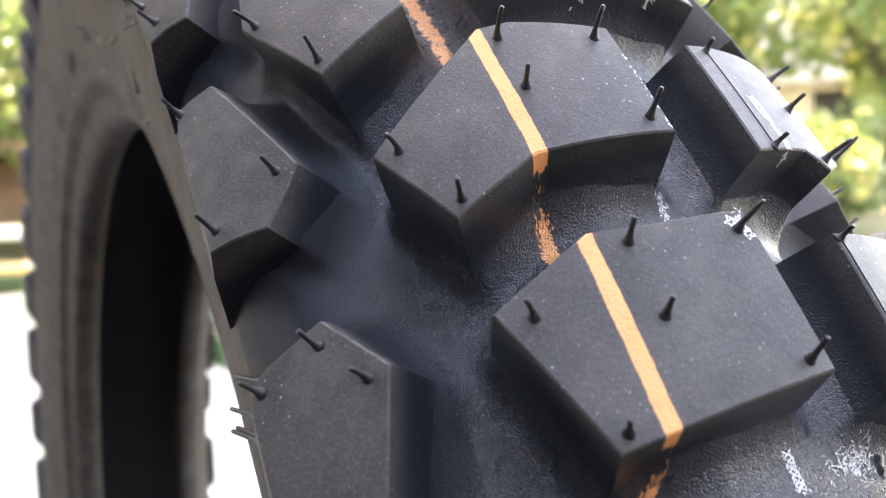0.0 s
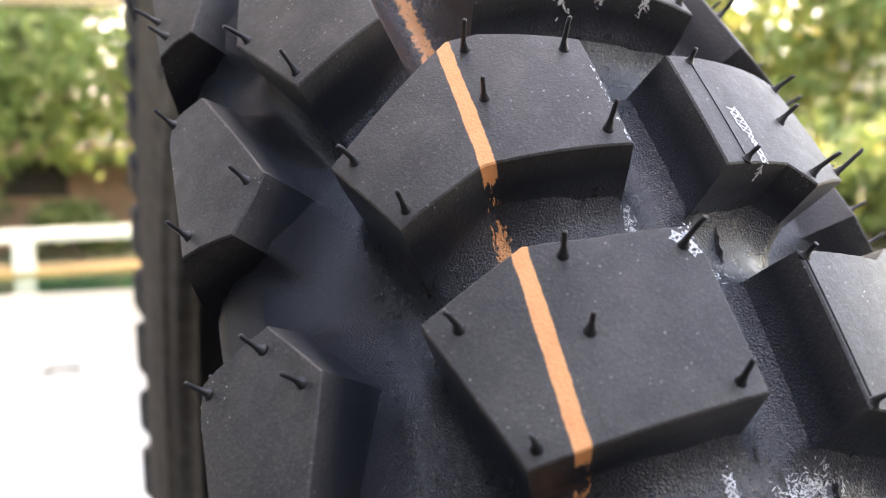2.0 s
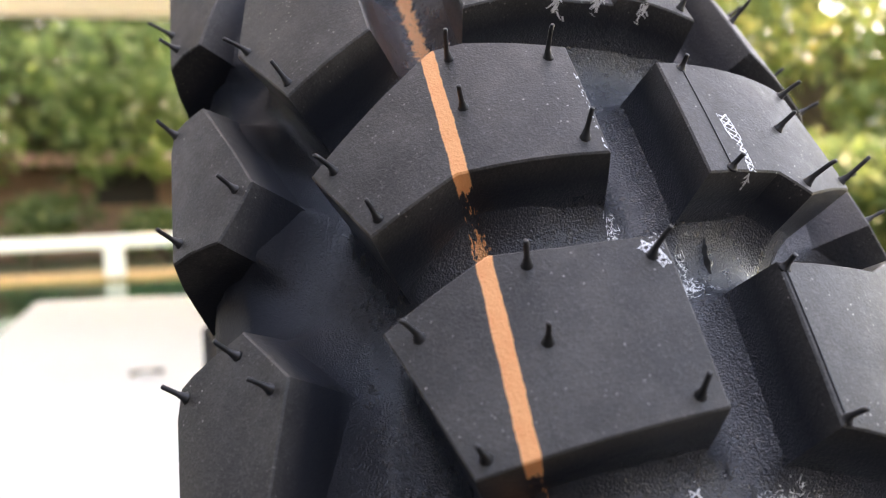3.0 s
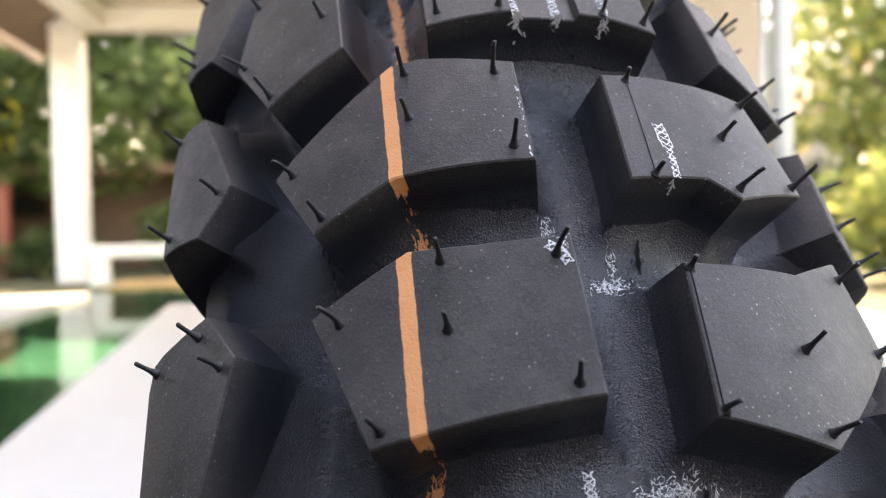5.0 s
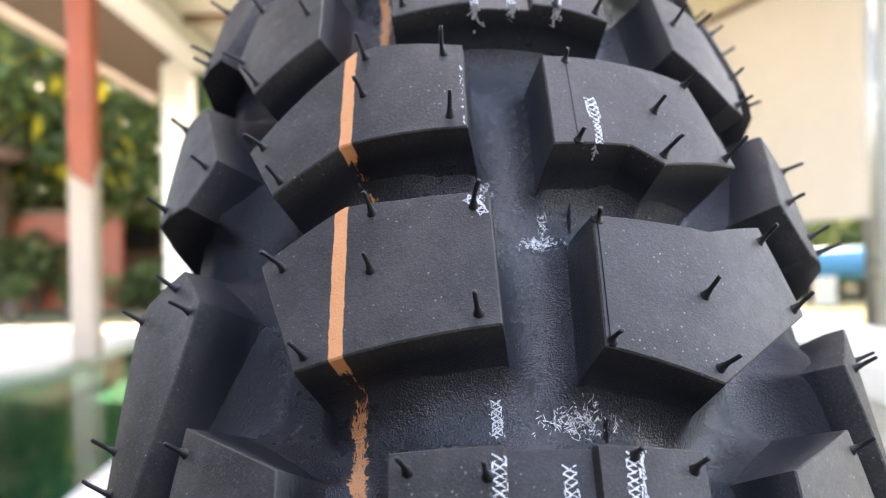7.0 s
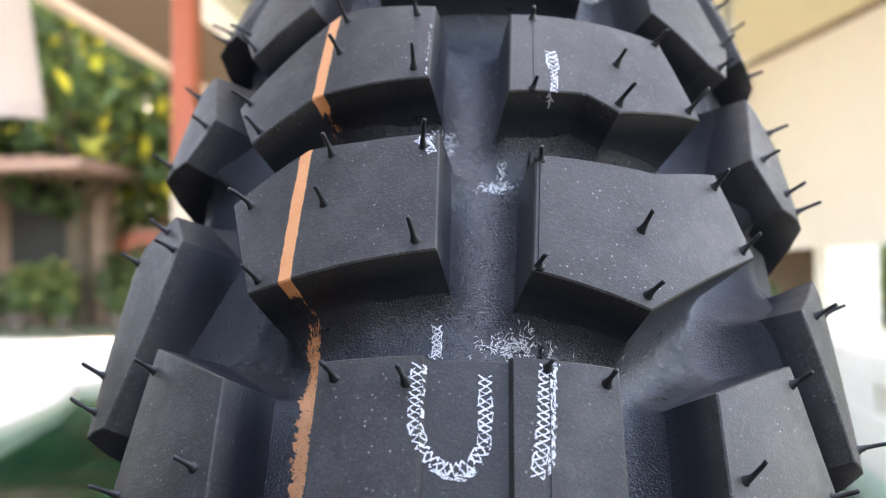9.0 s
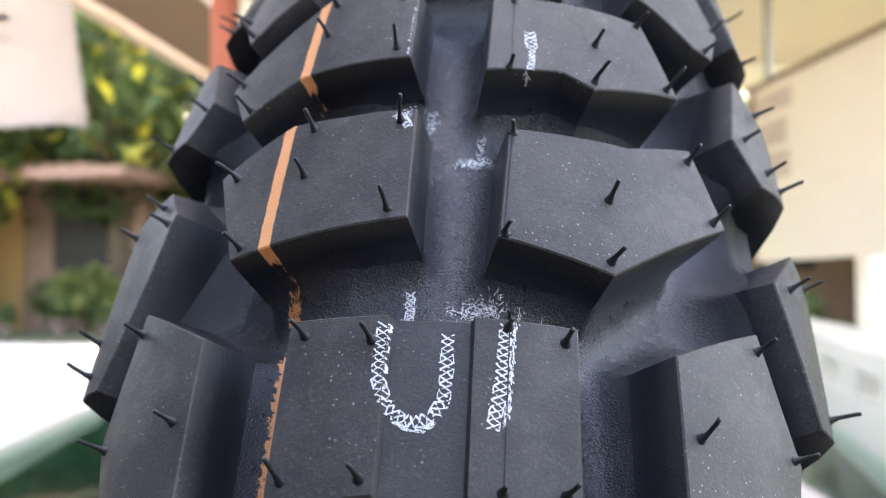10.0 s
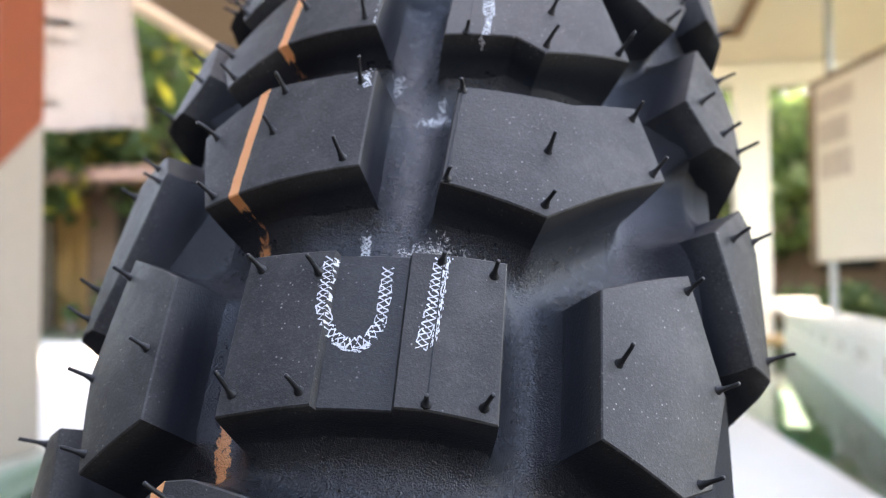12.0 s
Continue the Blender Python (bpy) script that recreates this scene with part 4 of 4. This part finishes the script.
def tree(x, y, h, spread, seed, mat, clumps=22, per=170, leaf=0.09, label="leafy green garden tree"):
    rng = random.Random(seed)
    th = thing("tree", label, "tree", (x, y, -0.04), group="garden trees")
    bm = bmesh.new()
    lean = rng.uniform(-0.2, 0.2)
    tube(bm, [(0, 0, 0), (lean * 0.3, 0.05, h * 0.25), (lean, 0, h * 0.6)], (h * 0.035, h * 0.028, h * 0.014), 9)
    crown_bm = bmesh.new()
    for k in range(clumps):
        a, zz = rng.uniform(0, 6.28), rng.uniform(0.28, 1.0)
        rr = spread * math.sqrt(rng.random()) * (1.15 - abs(zz - 0.6))
        c = (math.cos(a) * rr, math.sin(a) * rr, h * zz)
        if k < 8:
            tube(bm, [(lean * 0.6, 0, h * 0.3), (c[0] * 0.5, c[1] * 0.5, h * (0.3 + zz) * 0.5), c], (h * 0.014, h * 0.008, 0.01), 6)
        leaf_cloud(crown_bm, rng, c, (spread * 0.36, spread * 0.36, h * 0.13), per, leaf)
    part("trunk", bm, M_BARK, th)
    part("crown", crown_bm, mat, th)
    return th


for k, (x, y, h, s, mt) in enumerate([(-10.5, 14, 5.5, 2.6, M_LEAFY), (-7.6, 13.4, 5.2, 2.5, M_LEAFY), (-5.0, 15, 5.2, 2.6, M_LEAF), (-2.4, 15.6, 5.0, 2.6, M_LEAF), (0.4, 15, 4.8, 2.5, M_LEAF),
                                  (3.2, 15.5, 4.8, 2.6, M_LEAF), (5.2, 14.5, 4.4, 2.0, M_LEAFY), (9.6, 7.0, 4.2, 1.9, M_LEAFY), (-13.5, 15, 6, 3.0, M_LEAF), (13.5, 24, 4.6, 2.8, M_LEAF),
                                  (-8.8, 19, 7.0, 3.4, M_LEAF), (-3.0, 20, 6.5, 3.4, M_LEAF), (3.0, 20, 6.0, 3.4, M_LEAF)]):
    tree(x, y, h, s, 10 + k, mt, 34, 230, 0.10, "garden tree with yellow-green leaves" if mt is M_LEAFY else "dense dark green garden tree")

tree(9.2, 12.2, 5.4, 2.2, 94, M_LEAF, 34, 200, 0.11, "leafy green tree beside the pale house")
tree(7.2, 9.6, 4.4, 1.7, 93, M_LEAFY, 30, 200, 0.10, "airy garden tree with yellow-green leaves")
tree(-5.7, 11.4, 5.2, 2.0, 91, M_LEAFGOLD, 26, 170, 0.14, "dark garden tree with scattered yellow leaves")
tree(-7.4, 10.9, 5.0, 1.7, 92, M_LEAFGOLD, 22, 120, 0.16, "dark garden tree with scattered yellow leaves")


def hedge(x0, y0, x1, y1, h, seed, low=0.3, mat=M_LEAF, label="thick dark green far hedge", leaves=80):
    rg = random.Random(seed)
    lv = bmesh.new()
    n = int(math.hypot(x1 - x0, y1 - y0) / 0.55)
    for k in range(n):
        for z in range(int((h - low) / 0.6)):
            u = (k + rg.random()) / n
            leaf_cloud(lv, rg, (x0 + (x1 - x0) * u + rg.uniform(-0.3, 0.3), y0 + (y1 - y0) * u + rg.uniform(-0.5, 0.5), low + z * 0.6), (0.55, 0.5, 0.5), leaves, 0.13)
    tagged(part("far_hedge", lv, mat), label, "hedge", "", "stuff")


hedge(-24, 23.5, 6, 23.5, 5.4, 5)
hedge(-10, 12.6, 6.5, 12.6, 3.4, 6, 1.45, mat=M_LEAFSUN, label="tall airy green hedge behind the pavilion", leaves=58)
# this one stays out of view, added to block sky light from the left
hedge(-11.0, -4.0, -11.6, 12.0, 3.6, 7)


def shrub(x, y, r, h, seed, mat, label):
    rg = random.Random(seed)
    th = thing("shrub", label, "shrub", (x, y, -0.04), group="garden shrubs")
    stems, lv = bmesh.new(), bmesh.new()
    for k in range(7):
        a = rg.uniform(0, 6.28)
        c = (math.cos(a) * r * rg.random(), math.sin(a) * r * rg.random(), h * rg.uniform(0.35, 0.85))
        tube(stems, [(0, 0, 0), (c[0] * 0.4, c[1] * 0.4, c[2] * 0.6), c], (0.03, 0.02, 0.008), 5)
        leaf_cloud(lv, rg, c, (r * 0.6, r * 0.6, h * 0.32), 110, 0.07)
    part("stem", stems, M_BARK, th)
    part("foliage", lv, mat, th)


rg = random.Random(77)
for k in range(22):
    a = radians(20 + 31 * k / 21)
    d = rg.uniform(7.4, 9.5) if k > 9 else rg.uniform(11.5, 12.8)
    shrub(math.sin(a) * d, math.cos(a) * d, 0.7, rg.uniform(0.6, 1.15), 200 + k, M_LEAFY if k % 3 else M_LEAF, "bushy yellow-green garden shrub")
for k in range(9):
    shrub(-9.5 + k * 1.5, 11.4 + rg.uniform(-0.3, 0.5), 0.6, rg.uniform(0.5, 1.0), 240 + k, M_LEAF, "low dark green garden shrub")


# the house behind the trees
def house(x, y, rz, w, h, label):
    th = thing("house", label, "house", (x, y, -0.04), rz)
    wall = part("wall", bxm(0, w, 0, 0.25, 0, h, bevel=0.01), M_HOUSE, th)
    bm = bmesh.new()
    box(bm, -0.5, w + 0.5, -1.3, 0.9, h, h + 0.12, 0.01)
    rf = part("roof", bm, M_TILE_ROOF, th)
    tile = mesh_from("roof_tile", bxm(0, 0.16, -1.34, 0.9, 0.121, 0.165, bevel=0.02), M_TILE_ROOF)
    for k in range(int(w / 0.25) + 3):
        part("roof_tile", tile, None, rf, "", pose(-0.42 + k * 0.25, 0, h))
    d = part("door", bxm(w * 0.66, w * 0.66 + 0.9, -0.05, -0.003, 0, 2.0, bevel=0.01), M_WOOD, th)
    for k in range(4):
        part("slat", bxm(w * 0.66 + 0.06 + 0.2 * k, w * 0.66 + 0.22 + 0.2 * k, -0.075, -0.052, 0.1, 1.9, bevel=0.005), M_WOOD, d)
    for k in (0.08, 0.40, 0.83):
        wd = part("window", bxm(w * k, w * k + 0.9, -0.04, -0.003, 0.8, 1.9, bevel=0.01), M_DARK, th)
        part("frame", bxm(w * k - 0.06, w * k + 0.96, -0.08, -0.042, 0.72, 0.8, bevel=0.005), M_BROWN, wd)
    return th


house(-13.5, 12.6, -8, 8.2, 1.9, "low brown house with a pink tiled roof and wooden door")
house(-6.0, 14.4, 3, 11.0, 1.35, "low brown garden outbuilding behind the railing")

# a red garden wall and a pink house wall behind the trees
gw = thing("garden_wall", "short red-brown painted garden wall with a coping", "wall", (-5.5, 11.9, -0.04), 4)
part("wall", bxm(0, 1.5, 0, 0.18, 0, 1.25, bevel=0.01), M_RED, gw)
part("coping", bxm(-0.04, 1.54, -0.04, 0.22, 1.251, 1.31, bevel=0.01), M_BROWN, gw)
pk = thing("house", "pale pink upper storey of a house behind trees", "house", (-12.5, 16.2, -0.04), 0)
part("wall", bxm(0, 5.2, 0, 0.3, 0, 3.3, bevel=0.01), M_PINK, pk)
part("roof", bxm(-0.3, 5.5, -0.6, 0.8, 3.301, 3.45, bevel=0.02), M_TILE_ROOF, pk)
for k in range(3):
    wn_ = part("window", bxm(0.6 + 1.5 * k, 1.5 + 1.5 * k, -0.04, -0.004, 1.9, 2.9, bevel=0.01), M_DARK, pk)
    part("frame", bxm(0.55 + 1.5 * k, 1.55 + 1.5 * k, -0.07, -0.042, 1.82, 1.9, bevel=0.005), M_WHITE, wn_)

# pale neighbouring houses and a far wooded hill
def neighbour(x, y, rz, w, h, label, balcony):
    th = thing("house", label, "house", (x, y, -0.04), rz, group="neighbouring houses")
    part("wall", bxm(0, w, 0, 4.0, 0, h, bevel=0.02), M_PALE, th)
    bm = bmesh.new()
    ridge_z = h + 1.3
    vs = [bm.verts.new(c) for c in ((-0.5, -0.6, h), (w + 0.5, -0.6, h), (w + 0.5, 4.6, h), (-0.5, 4.6, h), (1.2, 2.0, ridge_z), (w - 1.2, 2.0, ridge_z))]
    for f in ((0, 1, 5, 4), (1, 2, 5), (2, 3, 4, 5), (3, 0, 4), (3, 2, 1, 0)):
        bm.faces.new([vs[k] for k in f])
    part("roof", bm, M_TILE_ROOF, th)
    for k in range(int(w / 1.8)):
        x0 = 0.5 + 1.8 * k
        for z0 in ((0.9, 3.0) if h > 4 else (0.9,)):
            wd = part("window", bxm(x0, x0 + 0.9, -0.05, -0.004, z0, z0 + 1.1, bevel=0.01), M_DARK, th)
            part("sill", bxm(x0 - 0.08, x0 + 0.98, -0.12, -0.052, z0 - 0.09, z0, bevel=0.01), M_WHITE, wd)
    if balcony:
        bal = part("balcony", bxm(0.2, w - 0.2, -1.0, -0.06, 2.12, 2.26, bevel=0.02), M_PALE, th)
        part("rail", bxm(0.2, w - 0.2, -1.0, -0.93, 2.96, 3.03, bevel=0.01), M_BROWN, bal)
        bar_me = mesh_from("baluster", bxm(-0.03, 0.03, -0.99, -0.94, 2.261, 2.959), M_BROWN)
        for k in range(int((w - 0.5) / 0.2)):
            part("baluster", bar_me, None, bal, "", pose(0.3 + 0.2 * k, 0, 0))
    return th


neighbour(12.2, 13.6, -42, 7.0, 4.6, "pale two-storey house with a slatted balcony", True)
neighbour(8.8, 19.5, -28, 5.5, 2.7, "pale pink low house with a tiled roof", False)
bm = bmesh.new()
hill_rows = []
for i in range(61):
    a = radians(-10 + 75 * i / 60)
    top = 24 + 6 * math.sin(i * 0.31 + 1) + 3 * math.sin(i * 0.83) - max(0, i - 34) * 0.6
    row = []
    for j in range(9):
        u = j / 8
        d = 150 + 60 * u
        row.append(bm.verts.new((math.sin(a) * d, math.cos(a) * d, -0.5 + max(0.0, top) * math.sin(u * math.pi / 2) + 0.8 * math.sin(i * 2.1 + j * 1.7) * u)))
    hill_rows.append(row)
for a, b in zip(hill_rows, hill_rows[1:]):
    for j in range(8):
        bm.faces.new((a[j], b[j], b[j + 1], a[j + 1]))
tagged(part("hill", bm, M_HILL, smooth=True), "far hazy wooded hill", "hill", "", "structure")

# pots along the far paving
def pot(x, y, s, seed):
    rg = random.Random(seed)
    th = thing("potted_plant", "small potted plant in a dark clay pot", "plant", (x, y, -0.03), group="potted plants")
    part("pot", tube(bmesh.new(), [(0, 0, 0), (0, 0, s * 0.1), (0, 0, s * 0.8), (0, 0, s * 0.9), (0, 0, s)], (s * 0.32, s * 0.36, s * 0.46, s * 0.54, s * 0.54), 16), M_POT, th)
    lv = bmesh.new()
    leaf_cloud(lv, rg, (0, 0, s * 1.5), (s * 0.7, s * 0.7, s * 0.7), 120, 0.05)
    part("foliage", lv, M_LEAF, th)


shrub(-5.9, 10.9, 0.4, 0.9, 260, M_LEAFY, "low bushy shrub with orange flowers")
for k in range(9):
    pot(-8.6 + 0.60 * k, 9.6 + 0.05 * (k % 3), 0.17 + 0.04 * (k % 2), 300 + k)

# a hung banner
ban = thing("hanging_banner", "pale sagging cloth banner with faint pink print, hung from the roof", "banner")
bm = bmesh.new()
A, B = Vector((-2.62, 3.30, 0)), Vector((-2.30, 3.62, 0))
grid = []
for i in range(13):
    u = i / 12
    row = []
    for j in range(13):
        v = j / 12
        z = 2.6 - v * (1.33 + 0.06 * u + 0.03 * math.sin(u * 5))
        row.append(bm.verts.new(A.lerp(B, u) + Vector((0.20 * u * v + 0.02 * math.sin(u * 7 + v * 2), -0.02 * math.sin(u * 7 + v * 3), z))))
    grid.append(row)
for i in range(12):
    for j in range(12):
        bm.faces.new((grid[i][j], grid[i + 1][j], grid[i + 1][j + 1], grid[i][j + 1]))
bmesh.ops.solidify(bm, geom=bm.faces[:], thickness=0.004)
part("cloth", bm, M_BANNER, ban, smooth=True)

for u0, u1, v0, v1 in ((0.12, 0.55, 0.30, 0.36), (0.12, 0.70, 0.42, 0.46), (0.12, 0.62, 0.50, 0.54), (0.30, 0.85, 0.60, 0.62), (0.30, 0.80, 0.66, 0.68), (0.30, 0.62, 0.86, 0.875), (0.10, 0.40, 0.70, 0.74), (0.10, 0.34, 0.80, 0.84)):
    bm = bmesh.new()
    across_ = A.lerp(B, u0), A.lerp(B, u1)
    off_ = Vector((0.47, -0.88, 0)) * 0.032
    vs = [bm.verts.new(p + off_ + Vector((0, 0, 2.6 - v * 1.45))) for p, v in ((across_[0], v0), (across_[1], v0), (across_[1], v1), (across_[0], v1))]
    f = bm.faces.new(vs)
    bmesh.ops.solidify(bm, geom=[f], thickness=0.003)
    part("print", bm, M_PRINT, ban, "faded pink print")

# a blue float on two blocks, and a grey pole, beyond the pool
fl = thing("pool_float", "long blue plastic float resting on white blocks", "float", (3.7, 9.2, -0.03), -14)
part("hull", tube(bmesh.new(), [(0, 0, 0.42), (0.08, 0, 0.42), (0.25, 0, 0.42), (0.7, 0, 0.42), (1.15, 0, 0.42), (1.32, 0, 0.42), (1.4, 0, 0.42)], (0.03, 0.10, 0.15, 0.165, 0.15, 0.10, 0.03), 14), M_BLUE, fl, smooth=True)
for x in (0.35, 1.05):
    part("block", bxm(x - 0.1, x + 0.1, -0.12, 0.12, 0.0, 0.29, bevel=0.01), M_WHITE, fl)
gp = thing("grey_pole", "slim grey metal pole with a round base plate", "pole", (2.62, 5.12, -0.02))
part("shaft", tube(bmesh.new(), [(0, 0, 0.012), (0, 0, 2.6)], (0.042, 0.042), 14), M_GREYPOST, gp, smooth=True)
part("base_plate", tube(bmesh.new(), [(0, 0, 0), (0, 0, 0.012)], (0.09, 0.09), 16), M_GREYPOST, gp)

leaf_ = bmesh.new()
spine = [leaf_.verts.new((-0.05 + 0.025 * k, 0, 0.004 + 0.006 * math.sin(k * 0.8))) for k in range(5)]
for sd_ in (-1, 1):
    rim_ = [leaf_.verts.new((-0.05 + 0.025 * k, sd_ * 0.017 * math.sin(math.pi * (0.15 + 0.75 * k / 4)), 0.012)) for k in range(5)]
    for k in range(4):
        leaf_.faces.new((spine[k], spine[k + 1], rim_[k + 1], rim_[k]) if sd_ > 0 else (spine[k + 1], spine[k], rim_[k], rim_[k + 1]))
bmesh.ops.solidify(leaf_, geom=leaf_.faces[:], thickness=0.0015)
fallen = part("fallen_leaf", leaf_, M_LITTER, None, "", pose(-0.255, 2.96, 0.0, 0, 0, 10) @ Matrix.Diagonal((1.1, 1.3, 2.0, 1)), smooth=True)
tagged(fallen, "small dry brown leaf lying on the white deck", "leaf")
